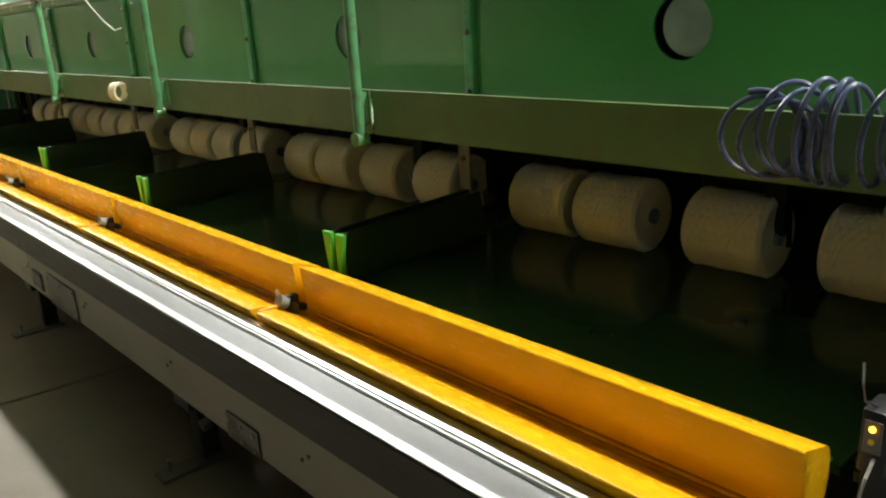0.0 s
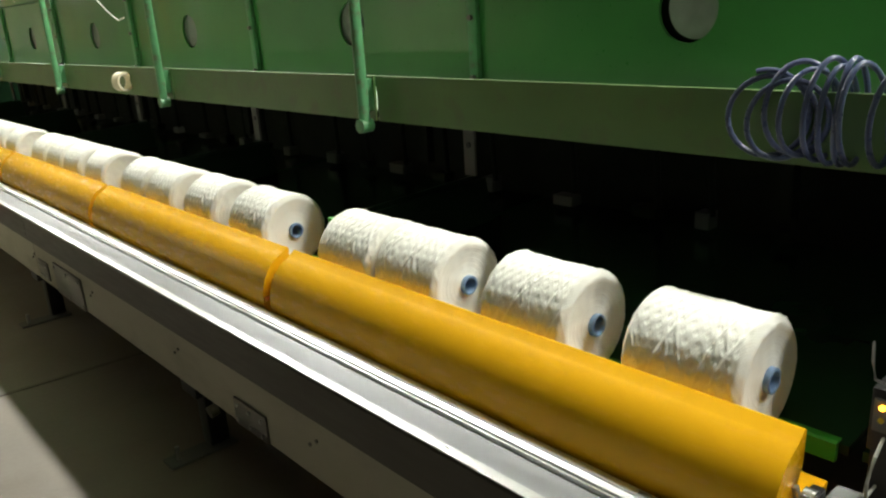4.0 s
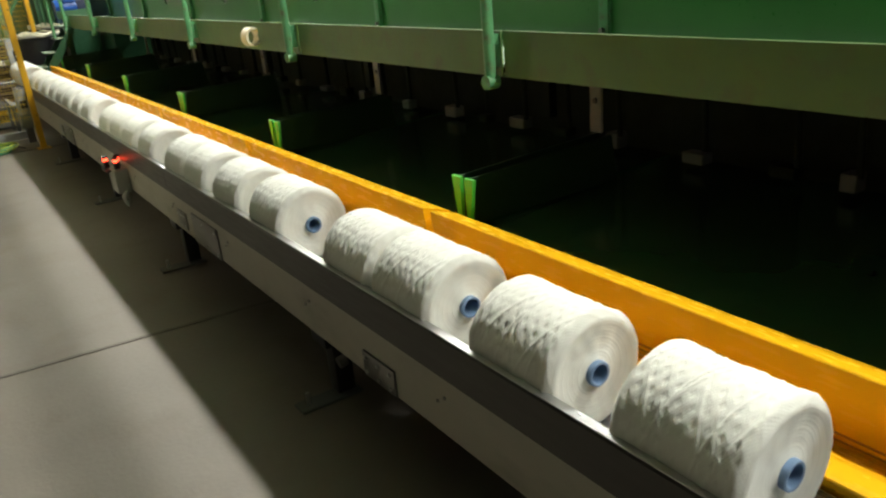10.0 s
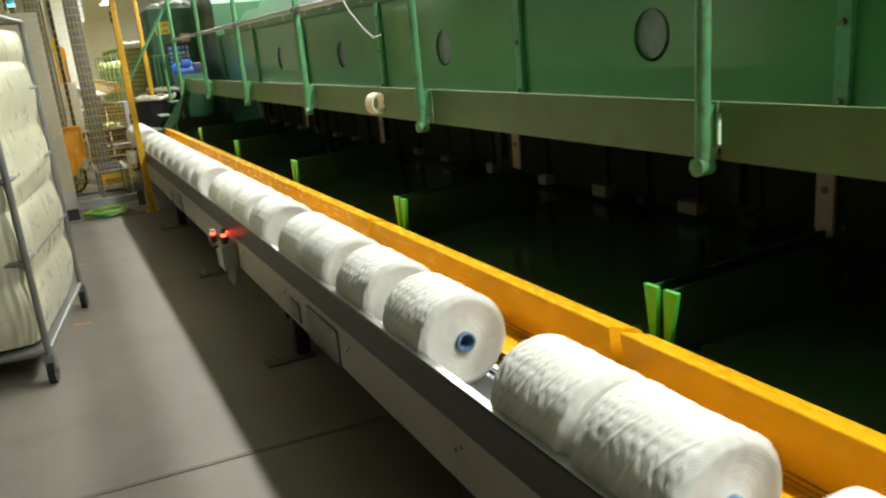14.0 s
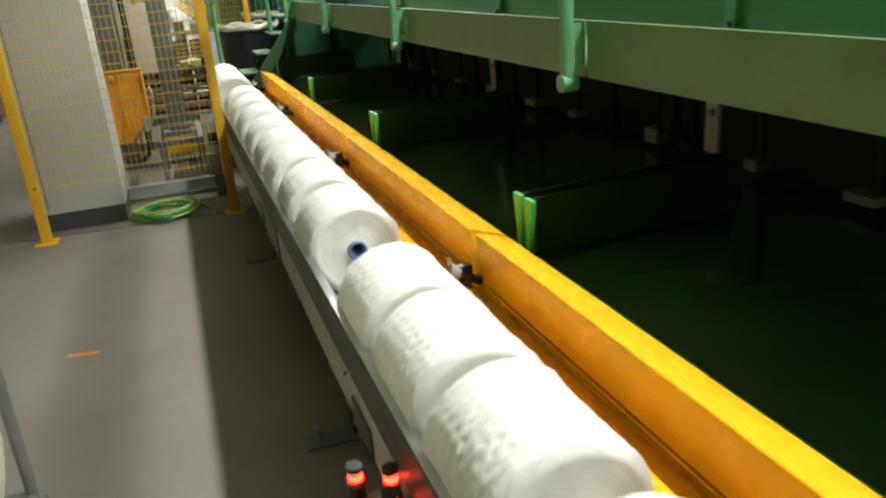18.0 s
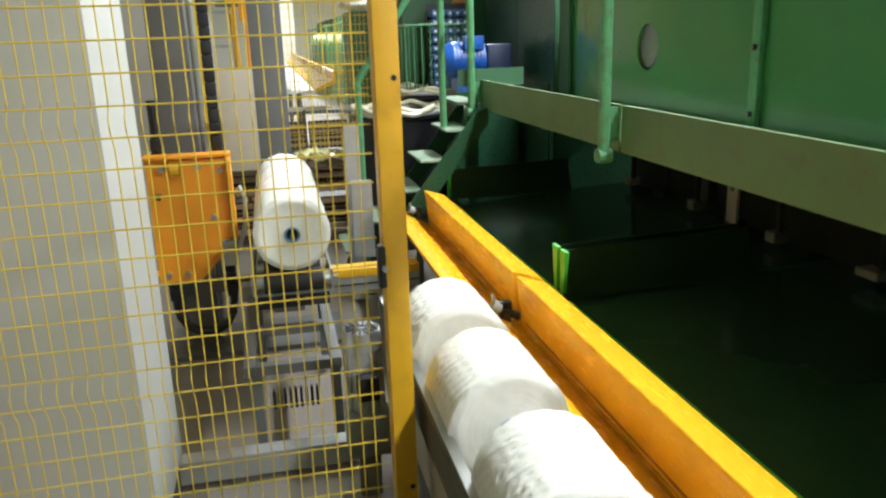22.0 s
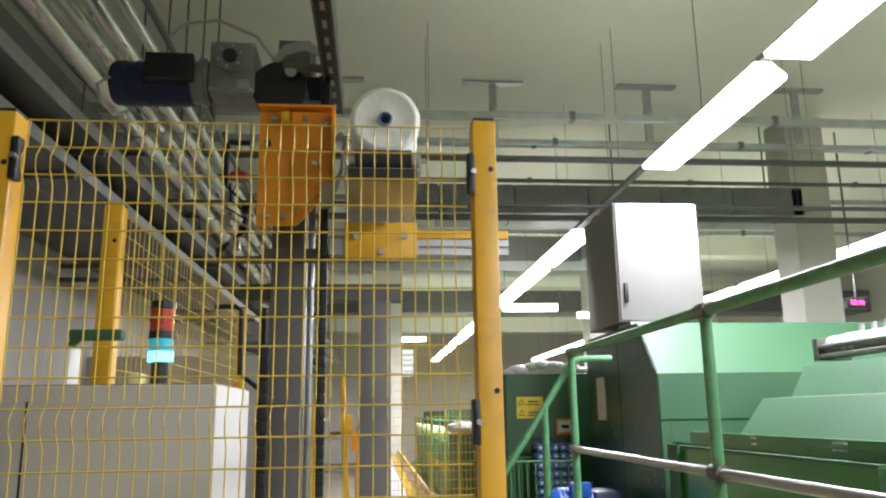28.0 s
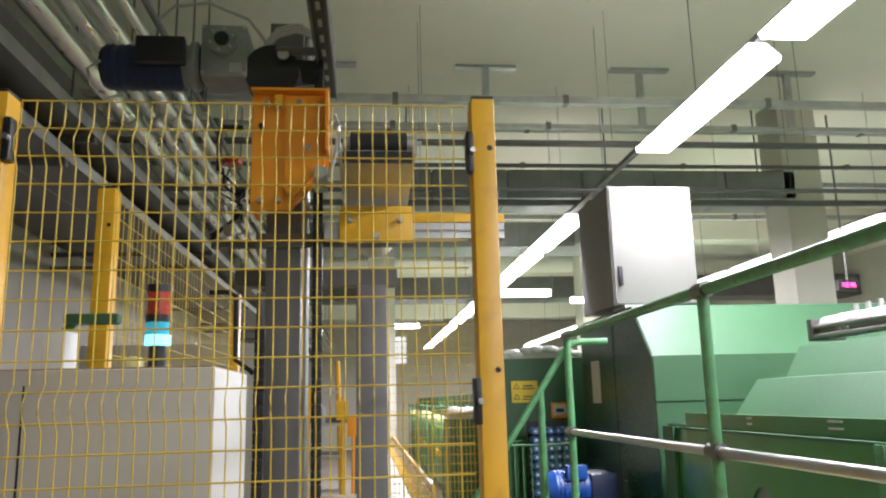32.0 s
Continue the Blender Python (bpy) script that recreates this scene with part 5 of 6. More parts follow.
# ---- bag carts on the aisle side ----
def bag_cart(x, y, w, d, hgt, yaw, label, seed):
    """A zinc tube cart on castors, holding a sagging milky plastic sack."""
    c = thing("bag_cart", (0, 0, 0), label, "cart", group="carts with sacks")
    m = bm_new()
    nu, nv = 168, 64
    rows = []
    for j in range(nv + 1):
        v = j / nv
        z = 0.17 + (hgt - 0.22) * v
        row = []
        for i in range(nu):
            a = 2 * math.pi * i / nu
            ca, sa = math.cos(a), math.sin(a)
            e = 0.22
            bx = (w / 2 - 0.006) * math.copysign(abs(ca) ** e, ca)
            by = (d / 2 - 0.006) * math.copysign(abs(sa) ** e, sa)
            bulge = 0.985 + 0.062 * abs(math.sin(v * math.pi * 4.4 + 0.25)) ** 0.7
            bulge *= 0.95 + 0.05 * min(1, v * 8) * min(1, (1 - v) * 14)
            fold = math.sin(11 * a + 2.5 * math.sin(5 * v + seed) + 16 * v)
            wr = 0.007 * math.copysign(abs(fold) ** 0.5, fold) * math.sin(6.5 * v + a) + 0.005 * math.sin(23 * a - 21 * v) + 0.004 * math.sin(37 * a + 5 * v)
            row.append(m.verts.new((bx * (bulge + wr), by * (bulge + wr), z)))
        rows.append(row)
    for a, b in zip(rows, rows[1:]):
        for i in range(nu):
            m.faces.new((a[i], a[(i + 1) % nu], b[(i + 1) % nu], b[i]))
    m.faces.new(rows[0][::-1]), m.faces.new(rows[-1])
    part("sack", m, SACK, c, "milky plastic sack bulging through the frame")
    for sx in (-1, 1):
        for sy in (-1, 1):
            part("corner_tube", T((sx * w / 2, sy * d / 2, 0.13), (sx * w / 2, sy * d / 2, hgt), 0.014, seg=10), CART_STEEL, c)
            cas = part("castor_fork", B(sx * w / 2 - 0.02, sy * d / 2 - 0.02, 0.06, sx * w / 2 + 0.02, sy * d / 2 + 0.02, 0.13), CART_STEEL, c)
            part("wheel", T((sx * w / 2 - 0.014, sy * d / 2, 0.05), (sx * w / 2 + 0.014, sy * d / 2, 0.05), 0.05, seg=18), BLACK, cas, "black castor wheel")
    for z in (0.14, hgt * 0.35, hgt * 0.57, hgt * 0.79, hgt):
        for a, b in (((-1, -1), (1, -1)), ((1, -1), (1, 1)), ((1, 1), (-1, 1)), ((-1, 1), (-1, -1))):
            part("ring_tube", T((a[0] * w / 2, a[1] * d / 2, z), (b[0] * w / 2, b[1] * d / 2, z), 0.011, seg=8), CART_STEEL, c)
    part("base", B(-w / 2, -d / 2, 0.125, w / 2, d / 2, 0.15), CART_STEEL, c)
    c.matrix_basis = pose(x, y, 0, 0, 0, yaw)
    return c


bag_cart(-0.385, 4.24, 0.74, 1.06, 1.52, -9, "zinc tube cart holding a bulging milky plastic sack", 2)
drum = thing("sack_heap", (-1.72, 11.95, 0.0), "round white sack standing on a dark pallet", "sack")
m = bm_new()
rows = []
for j in range(15):
    v = j / 14
    rr_ = 0.46 * (0.93 + 0.10 * math.sin(v * math.pi)) * min(1.0, (1.02 - v) * 9) ** 0.5
    rows.append([m.verts.new((-1.72 + rr_ * math.cos(i * math.pi / 20) * (1 + 0.012 * math.sin(i * 1.7 + j)), 11.95 + rr_ * math.sin(i * math.pi / 20), 0.09 + 0.72 * v)) for i in range(40)])
for r0, r1 in zip(rows, rows[1:]):
    for i in range(40):
        m.faces.new((r0[i], r0[(i + 1) % 40], r1[(i + 1) % 40], r1[i]))
m.faces.new(rows[0][::-1]), m.faces.new(rows[-1])
part("sack", m, WHITE_PLASTIC, drum, "round pale sack")
part("pallet", B(-2.15, 11.5, 0.02, -1.28, 12.4, 0.089), BLACK, drum, "dark pallet")
cart2 = thing("carton_stack", (-1.5, 13.2, 0.0), "brown cardboard cartons stacked behind the sack", "cartons")
part("carton", B(-2.2, 12.9, 0.0, -1.1, 13.5, 0.62, bev=0.004), CARTON, cart2)
part("carton", B(-2.15, 12.95, 0.621, -1.15, 13.45, 1.22, bev=0.004), CARTON, cart2)
single("partition_panel", B(-2.395, 13.9, 0.0, -0.42, 13.95, 2.3), GREY_CAB, "plain pale grey partition panel", "panel", base=(-1.1, 13.92, 0.0))

# ---- steps at the end of the walkway ----
st = thing("access_steps", (1.75, 10.2, 0.0), "green steel access steps with handrail at the machine end", "steps")
for sy in (9.50, 9.89):
    part("stringer", prism(bm_new(), [(1.57, 0.925), (1.57, 0.84), (0.95, 0.08), (0.95, 0.001), (0.85, 0.001), (0.85, 0.09), (1.50, 0.90)], "y", sy, sy + 0.008), GREEN_DARK, st, "dark green stringer", smooth=False)
for j in range(5):
    part("tread", B(1.355 - 0.135 * j, 9.51, 0.808 - 0.145 * j, 1.49 - 0.135 * j, 9.888, 0.820 - 0.145 * j, bev=0.002), GREEN_TOP, st, "dusty pale green tread")
part("landing", B(1.45, 9.645, 0.93, 1.573, 10.10, 0.944), GREEN_TOP, st, "dusty pale green landing plate")
part("kick_plate", B(1.452, 9.632, 1.022, 1.80, 9.644, 1.108), GREEN_LIGHT, st)
part("landing_beam", B(1.50, 9.66, 0.0, 1.56, 9.72, 0.929), GREEN_DARK, st)
part("slanted_rail", sweep(bm_new(), [(1.74, 9.66, 1.945), (1.60, 9.66, 1.945), (1.555, 9.66, 1.937), (1.515, 9.66, 1.905), (1.17, 9.66, 1.40), (0.93, 9.66, 1.05)], 0.018, seg=12), GREEN_RAIL, st, "sloping green handrail")
part("rail_post", T((1.375, 9.66, 0.82), (1.375, 9.66, 1.70), 0.018, seg=12), GREEN_RAIL, st)
part("rail_post", T((0.94, 9.66, 0.0), (0.94, 9.66, 1.065), 0.018, seg=12), GREEN_RAIL, st)
mo = thing("drive_motor", (1.72, 10.42, 0.95), "blue electric drive motor at the end of the walkway", "motor")
part("barrel", T((1.60, 10.42, 1.13), (1.80, 10.42, 1.13), 0.107, seg=28), BLUE, mo)
part("fan_cover", tube(bm_new(), (1.555, 10.42, 1.13), (1.60, 10.42, 1.13), 0.085, seg=28, r2=0.109), BLUE, mo)
part("terminal_box", B(1.66, 10.30, 1.19, 1.78, 10.36, 1.27, bev=0.006), BLUE, mo)
part("gear_housing", B(1.80, 10.30, 1.00, 1.96, 10.55, 1.22, bev=0.02), NAVY, mo)
for j in range(7):
    part("fin", T((1.62 + 0.024 * j, 10.42, 1.13), (1.625 + 0.024 * j, 10.42, 1.13), 0.113, seg=28), BLUE, mo)
part("foot", B(1.62, 10.34, 0.95, 1.80, 10.50, 1.03), BLUE, mo)
single("motor_stand", B(1.60, 10.28, 0.0, 1.98, 10.60, 0.949), GREEN_DARK, "dark green stand under the drive motor", "stand", base=(1.75, 10.5, 0.0))

# ---- tubs, cages and machines farther down the hall ----
def tub(x, y, r, h, label, mat=None, liner=False):
    t = thing("waste_tub", (x, y, 0.0), label, "tub", group="waste tubs")
    m = bm_new()
    seg = 36
    prof = [(0.0, 0.001), (r * 0.86, 0.001), (r * 0.97, h), (r * 1.03, h + 0.005), (r * 1.03, h + 0.03), (r * 0.95, h + 0.03), (r * 0.84, 0.02), (0.0, 0.02)]
    rings = [[m.verts.new((x + max(q, 1e-4) * math.cos(2 * math.pi * s / seg), y + max(q, 1e-4) * math.sin(2 * math.pi * s / seg), z)) for s in range(seg)] for q, z in prof]
    for a, b in zip(rings, rings[1:]):
        for s in range(seg):
            m.faces.new((a[s], a[(s + 1) % seg], b[(s + 1) % seg], b[s]))
    part("shell", m, mat or BLACK, t)
    part("rim", sweep(bm_new(), [(x + r * 1.0 * math.cos(i * math.pi / 18), y + r * math.sin(i * math.pi / 18), h + 0.032) for i in range(36)], 0.012, seg=8, closed=True), GALV, t, "bright metal rim")
    if liner:
        ring = bm_new()
        wave = random.Random(7)
        for q in range(2):
            ph_ = wave.uniform(0, 6)
            sweep(ring, [(x + (r * 0.985 + 0.014 * math.sin(5 * a_ + ph_) + 0.006 * math.sin(13 * a_)) * math.cos(a_), y + (r * 0.985 + 0.014 * math.sin(5 * a_ + ph_)) * math.sin(a_), h + 0.045 + 0.012 * math.sin(7 * a_ + ph_) + 0.014 * q) for a_ in [i * math.pi / 36 for i in range(72)]], 0.017, seg=7, closed=True)
        part("liner", ring, SACK, t, "crumpled pale plastic liner")
    return t


tub(1.27, 10.50, 0.27, 0.80, "large black tub with a pale plastic liner beside the steps", BLACK, True)
tub(1.62, 11.30, 0.30, 0.86, "black tub with a pale plastic liner behind the steps", BLACK, True)
green_cab = thing("green_control_cabinet", (2.0, 12.0, 0.0), "tall green cabinet with yellow warning sign", "cabinet")
part("body", B(1.53, 11.66, 0.0, 2.9, 12.5, 1.97, bev=0.006), GREEN_LIGHT, green_cab)
sg = part("warning_sign", B(1.607, 11.648, 1.632, 1.812, 11.6595, 1.796), SIGN_Y, green_cab, "yellow warning sign")
for zz in (1.735, 1.655):
    m = prism(bm_new(), [(1.620, zz), (1.672, zz), (1.646, zz + 0.046)], "y", 11.645, 11.6475)
    tri = part("warning_triangle", m, INK, sg, "black warning triangle", smooth=False)
    part("triangle_field", prism(bm_new(), [(1.628, zz + 0.005), (1.664, zz + 0.005), (1.646, zz + 0.036)], "y", 11.643, 11.6445), SIGN_Y, tri, smooth=False)
    part("print_bar", B(1.70, 11.645, zz + 0.018, 1.775, 11.6475, zz + 0.028), INK, sg)
    part("print_bar", B(1.69, 11.645, zz - 0.002, 1.785, 11.6475, zz + 0.006), INK, sg)
part("paper_note", B(1.93, 11.65, 1.53, 2.03, 11.6595, 1.61), WHITE_PLASTIC, green_cab, "white paper note")
part("print_bar", B(1.95, 11.6475, 1.555, 2.01, 11.6495, 1.58), INK, green_cab)
part("note_frame", B(1.915, 11.653, 1.51, 2.045, 11.6597, 1.625), ORANGE, green_cab)

sm = thing("green_bin_cabinet", (1.38, 12.8, 0.0), "low green cabinet heaped with pale cloth", "cabinet")
part("body", B(1.23, 12.5, 0.0, 1.525, 13.2, 1.50, bev=0.006), GREEN_LIGHT, sm)
heap = thing("yarn_heap", (1.38, 12.7, 1.50), "heap of white waste yarn on the green cabinet", "yarn heap")
rnd = random.Random(12)
for j in range(14):
    clump = bm_new()
    r = bmesh.ops.create_icosphere(clump, subdivisions=2, radius=rnd.uniform(0.05, 0.10))
    off = Vector((rnd.uniform(1.26, 1.50), rnd.uniform(12.55, 12.95), 1.52 + rnd.uniform(0, 0.04)))
    for v in r["verts"]:
        v.co = Vector((v.co.x * 1.3, v.co.y, v.co.z * 0.6)) * (1 + 0.25 * noise.noise(v.co * 22 + off)) + off
    part("clump", clump, WHITE_PLASTIC, heap)
part("door", B(1.25, 12.49, 0.1, 1.51, 12.4995, 1.45), GREEN_LIGHT, sm)
part("handle", B(1.47, 12.475, 0.9, 1.49, 12.4895, 1.05), BLACK, sm, "black handle")
heap2 = thing("yarn_heap", (2.1, 12.0, 1.97), "heap of white waste cloth on the tall green cabinet", "yarn heap")
for j in range(12):
    clump = bm_new()
    r = bmesh.ops.create_icosphere(clump, subdivisions=2, radius=rnd.uniform(0.04, 0.07))
    off = Vector((1.62 + 0.06 * j, rnd.uniform(11.8, 12.1), 2.0 + 0.06 * math.sin(j * 0.3)))
    for v in r["verts"]:
        v.co = Vector((v.co.x * 1.3, v.co.y, v.co.z * 0.7)) * (1 + 0.25 * noise.noise(v.co * 18 + off)) + off
    part("clump", clump, WHITE_PLASTIC, heap2)


def roll_cage(x, y, w, d, h, label, fill, group):
    c = thing("roll_cage", (x, y, 0.0), label, "roll cage", group=group)
    for yy in (y, y + d):
        n = int(w / 0.055)
        for i in range(n + 1):
            part("bar", T((x + w * i / n, yy, 0.12), (x + w * i / n, yy, h), 0.005, seg=6), GREEN_RAIL, c)
        for z in (0.12, h * 0.55, h):
            part("cross_bar", T((x, yy, z), (x + w, yy, z), 0.008, seg=6), GREEN_RAIL, c)
    for xx in (x, x + w):
        for z in (0.12, h):
            part("cross_bar", T((xx, y, z), (xx, y + d, z), 0.008, seg=6), GREEN_RAIL, c)
    for xx in (x + 0.05, x + w - 0.05):
        for yy in (y + 0.05, y + d - 0.05):
            part("wheel", T((xx - 0.012, yy, 0.05), (xx + 0.012, yy, 0.05), 0.05, seg=14), BLACK, c)
            part("castor", B(xx - 0.02, yy - 0.02, 0.10, xx + 0.02, yy + 0.02, 0.125), CART_STEEL, c)
    part("floor", B(x, y, 0.125, x + w, y + d, 0.14), CART_STEEL, c)
    return c


roll_cage(1.44, 11.06, 0.46, 0.5, 1.35, "green wire roll cage with pale bobbins", None, "roll cages")
# stacked blue bobbins in a rack
rack = thing("bobbin_rack", (2.0, 11.3, 0.0), "rack of stacked blue bobbins with pale ends", "rack")
m = bm_new()
part("back", B(1.67, 11.42, 0.0, 1.95, 11.46, 1.50), BLACK, rack)
for jz in range(9):
    for jx in range(5):
        part("bobbin", T((1.70 + 0.055 * jx, 11.28, 0.95 + 0.06 * jz), (1.70 + 0.055 * jx, 11.42, 0.95 + 0.06 * jz), 0.026, seg=12), BOBBIN_BLUE, rack)
        part("bobbin_end", T((1.70 + 0.055 * jx, 11.276, 0.95 + 0.06 * jz), (1.70 + 0.055 * jx, 11.2795, 0.95 + 0.06 * jz), 0.011, seg=8), WHITE_PLASTIC, rack, "pale bobbin hole")
part("stand", B(1.67, 11.24, 0.0, 1.95, 11.419, 0.92), BLACK, rack)

single("cardboard_sheet", B(0.21, 10.60, 0.512, 0.445, 10.612, 1.12, bev=0.003), CARTON_PALE, "pale beige cardboard sheet standing behind the lift", "cardboard", base=(0.33, 10.606, 0.512))
leans = thing("tool_rack", (0.12, 11.6, 0.0), "yellow and white long tools leaning on a rail", "tools")
part("rail", B(-0.12, 11.62, 1.52, 0.42, 11.65, 1.56), GREY_POST, leans)
for q, (tx, hh, mm) in enumerate(((-0.08, 1.72, YELLOW_POST), (-0.02, 1.60, WHITE_PLASTIC), (0.05, 1.78, YELLOW_POST), (0.13, 1.66, GALV), (0.30, 1.70, YELLOW_POST), (0.38, 1.58, ORANGE))):
    part("shaft", T((tx, 11.50, 0.001), (tx + 0.02, 11.605, hh), 0.013, seg=8), mm, leans)
    part("head", B(tx - 0.03, 11.575, hh - 0.16, tx + 0.06, 11.60, hh - 0.02, bev=0.004), mm, leans)
for xx in (-0.12, 0.40):
    part("stand", B(xx, 11.62, 0.0, xx + 0.03, 11.65, 1.5195), GREY_POST, leans)
ladder = thing("step_ladder", (0.18, 12.1, 0.0), "yellow folding step ladder standing behind the lift", "ladder")
for xx in (0.04, 0.34):
    part("rail", T((xx, 11.8, 0.0), (xx * 0.5 + 0.09, 12.15, 2.0), 0.022, seg=8), YELLOW_POST, ladder)
    part("rear_rail", T((xx, 12.6, 0.0), (xx * 0.5 + 0.09, 12.2, 2.0), 0.018, seg=8), YELLOW_POST, ladder)
for j in range(7):
    f = (j + 1) / 8
    part("step", B(0.05 + 0.05 * f, 11.8 + 0.35 * f - 0.03, 2.0 * f - 0.012, 0.33 - 0.07 * f, 11.8 + 0.35 * f + 0.05, 2.0 * f + 0.012), GALV, ladder)
surf_crate = surf("dark_brown_crate", (0.07, 0.045, 0.028), 0.6, var=0.2, scale=10)
# shelf with cops and far yellow trays
shelf = thing("bobbin_shelf", (0.75, 11.3, 0.0), "dark wire shelf carrying pale yellow cops", "shelf")
for z in (0.25, 0.52, 0.79):
    part("board", B(0.15, 11.1, z, 1.30, 11.5, z + 0.02), GREY_POST, shelf)
for xx in (0.15, 0.72, 1.28):
    for yy in (11.1, 11.48):
        part("upright", B(xx, yy, 0.0, xx + 0.02, yy + 0.02, 0.82), GREY_POST, shelf)
for jx in range(4):
    for jz in range(3):
        cr = part("crate", B(0.18 + 0.285 * jx, 11.075, 0.025 + 0.265 * jz + 0.006, 0.44 + 0.285 * jx, 11.099, 0.215 + 0.265 * jz), surf_crate, shelf, "brown slatted crate front")
        for q in range(4):
            part("slat", B(0.185 + 0.285 * jx, 11.066, 0.045 + 0.265 * jz + 0.045 * q, 0.435 + 0.285 * jx, 11.0745, 0.062 + 0.265 * jz + 0.045 * q), CARTON, cr)
low = thing("low_rack", (0.6, 10.85, 0.0), "low brown rack in front of the crates", "rack")
part("top", B(0.16, 10.58, 0.49, 1.0, 11.02, 0.511), surf_crate, low)
for xx in (0.17, 0.58, 0.97):
    part("leg", B(xx, 10.71, 0.0, xx + 0.025, 10.735, 0.4895), surf_crate, low)
for q in range(5):
    part("slat", B(0.16, 10.69, 0.08 + 0.085 * q, 1.0, 10.70, 0.115 + 0.085 * q), CARTON, low)
rnd = random.Random(4)
for j in range(18):
    xx = 0.62 + 0.36 * rnd.random() if j > 3 else 0.20 + 0.065 * j
    cop = thing("yarn_cop", (xx, 10.9, 0.512), "pale yellow yarn cop lying on the shelf", "yarn cop", group="cops on the shelf")
    part("yarn", tube(bm_new(), (xx, 10.76 + 0.12 * rnd.random(), 0.543), (xx + 0.05, 10.83 + 0.12 * rnd.random(), 0.545 + 0.04 * rnd.random()), 0.031, seg=12, r2=0.016), COTTON, cop)
far_tray = thing("far_conveyor", (0.9, 12.0, 0.0), "second conveyor with yellow edge running down the hall", "conveyor")
part("trough", prism(bm_new(), [(0.640, 0.935), (0.648, 0.898), (0.842, 0.902), (0.842, 0.916), (0.660, 0.912), (0.655, 0.937)], "y", 11.56, 20.0), ALU, far_tray, "bright aluminium trough", smooth=False)
part("edge", prism(bm_new(), [(0.8425, 0.902), (0.996, 0.966), (0.996, 1.05), (0.975, 1.05), (0.972, 0.985), (0.8425, 0.925)], "y", 11.56, 20.0), YELLOW, far_tray, "yellow edge", smooth=False)
for yy in (11.6, 14.0, 17.0):
    part("leg", B(0.70, yy, 0.0, 0.74, yy + 0.04, 0.90), GREY_POST, far_tray)


def far_machine(x0, x1, y0, y1, label):
    f = thing("far_machine", ((x0 + x1) / 2, (y0 + y1) / 2, 0.0), label, "machine", group="machines down the hall")
    n = int((y1 - y0) / 1.6)
    for i in range(n):
        a = y0 + (y1 - y0) * i / n
        b = y0 + (y1 - y0) * (i + 1) / n - 0.01
        part("bay", B(x0, a, 0.1, x1, b, 1.15, bev=0.005), GREEN, f, "dark green machine bay")
        part("top_frame", B(x0 + 0.2, a, 1.1505, x1 - 0.2, b, 1.75, bev=0.005), GREEN_LIGHT, f)
        part("yellow_strip", B(x0 - 0.02, a, 0.62, x0 - 0.001, b, 0.72), YELLOW, f, "yellow strip")
        for j in range(3):
            part("yarn_wheel", T((x0 - 0.02, a + 0.3 + 0.45 * j, 1.3), (x0 + 0.19, a + 0.3 + 0.45 * j, 1.3), 0.10, seg=16), COTTON, f, "pale yarn wheel")
    part("rail", T((x0 - 0.05, y0, 1.55), (x0 - 0.05, y1, 1.55), 0.02, seg=8), GREEN_RAIL, f)
    for i in range(n + 1):
        part("rail_post", T((x0 - 0.05, y0 + (y1 - y0) * i / n, 0.0), (x0 - 0.05, y0 + (y1 - y0) * i / n, 1.6), 0.018, seg=8), GREEN_RAIL, f)
    return f


far_machine(1.9, 3.2, 14.5, 30.0, "long green textile machine farther down the hall")
far_machine(5.2, 6.4, 4.0, 30.0, "green machine in the next bay")

# ---- far window ----
win = thing("window_1", (1.5, 33.9, 2.6), "bright louvred window in the far wall", "window", kind="structure")
part("window_frame", B(1.15, 33.95, 3.0, 2.05, 33.995, 4.1), WHITE_PLASTIC, win)
for q in range(5):
    part("pane", B(1.20, 33.93, 3.05 + 0.20 * q, 2.00, 33.945, 3.20 + 0.20 * q), PANE_GLOW, win, "daylit frosted pane")
# ---- columns, clock ----
single("column_1", B(4.60, 12.6, 0, 4.99, 13.0, CEIL_Z), WALL, "square cream plaster column", "column", kind="structure")
single("column_2", B(4.66, 20.0, 0, 5.16, 20.5, CEIL_Z), WALL, "square cream plaster column", "column", kind="structure")
single("column_3", B(0.55, 20.0, 0, 1.05, 20.5, CEIL_Z), WALL, "square cream plaster column", "column", kind="structure")
clk = thing("wall_clock", (5.39, 13.0, 2.60), "black digital clock showing lit red digits", "clock")
part("case", B(5.275, 12.98, 2.66, 5.505, 13.03, 2.77, bev=0.005), BLACK, clk)
cu = bpy.data.curves.new("digits", "FONT")
cu.body, cu.size, cu.align_x, cu.align_y = "10:46", 0.072, "CENTER", "CENTER"
tmp = new("digits_source", cu)
dg = bpy.context.evaluated_depsgraph_get()
me = bpy.data.meshes.new_from_object(tmp.evaluated_get(dg))
bpy.data.objects.remove(tmp)
me.materials.clear()
me.materials.append(CLOCK_GLOW)
digits = tagged(new("digits", me), "lit red digits reading 10:46")
digits.parent = clk
digits.matrix_basis = pose(0.0, -0.024, 0.115, 90, 0, 0)
part("hanger", T((5.39, 13.0, 2.77), (5.39, 13.0, CEIL_Z), 0.01, seg=6), GREY_POST, clk)

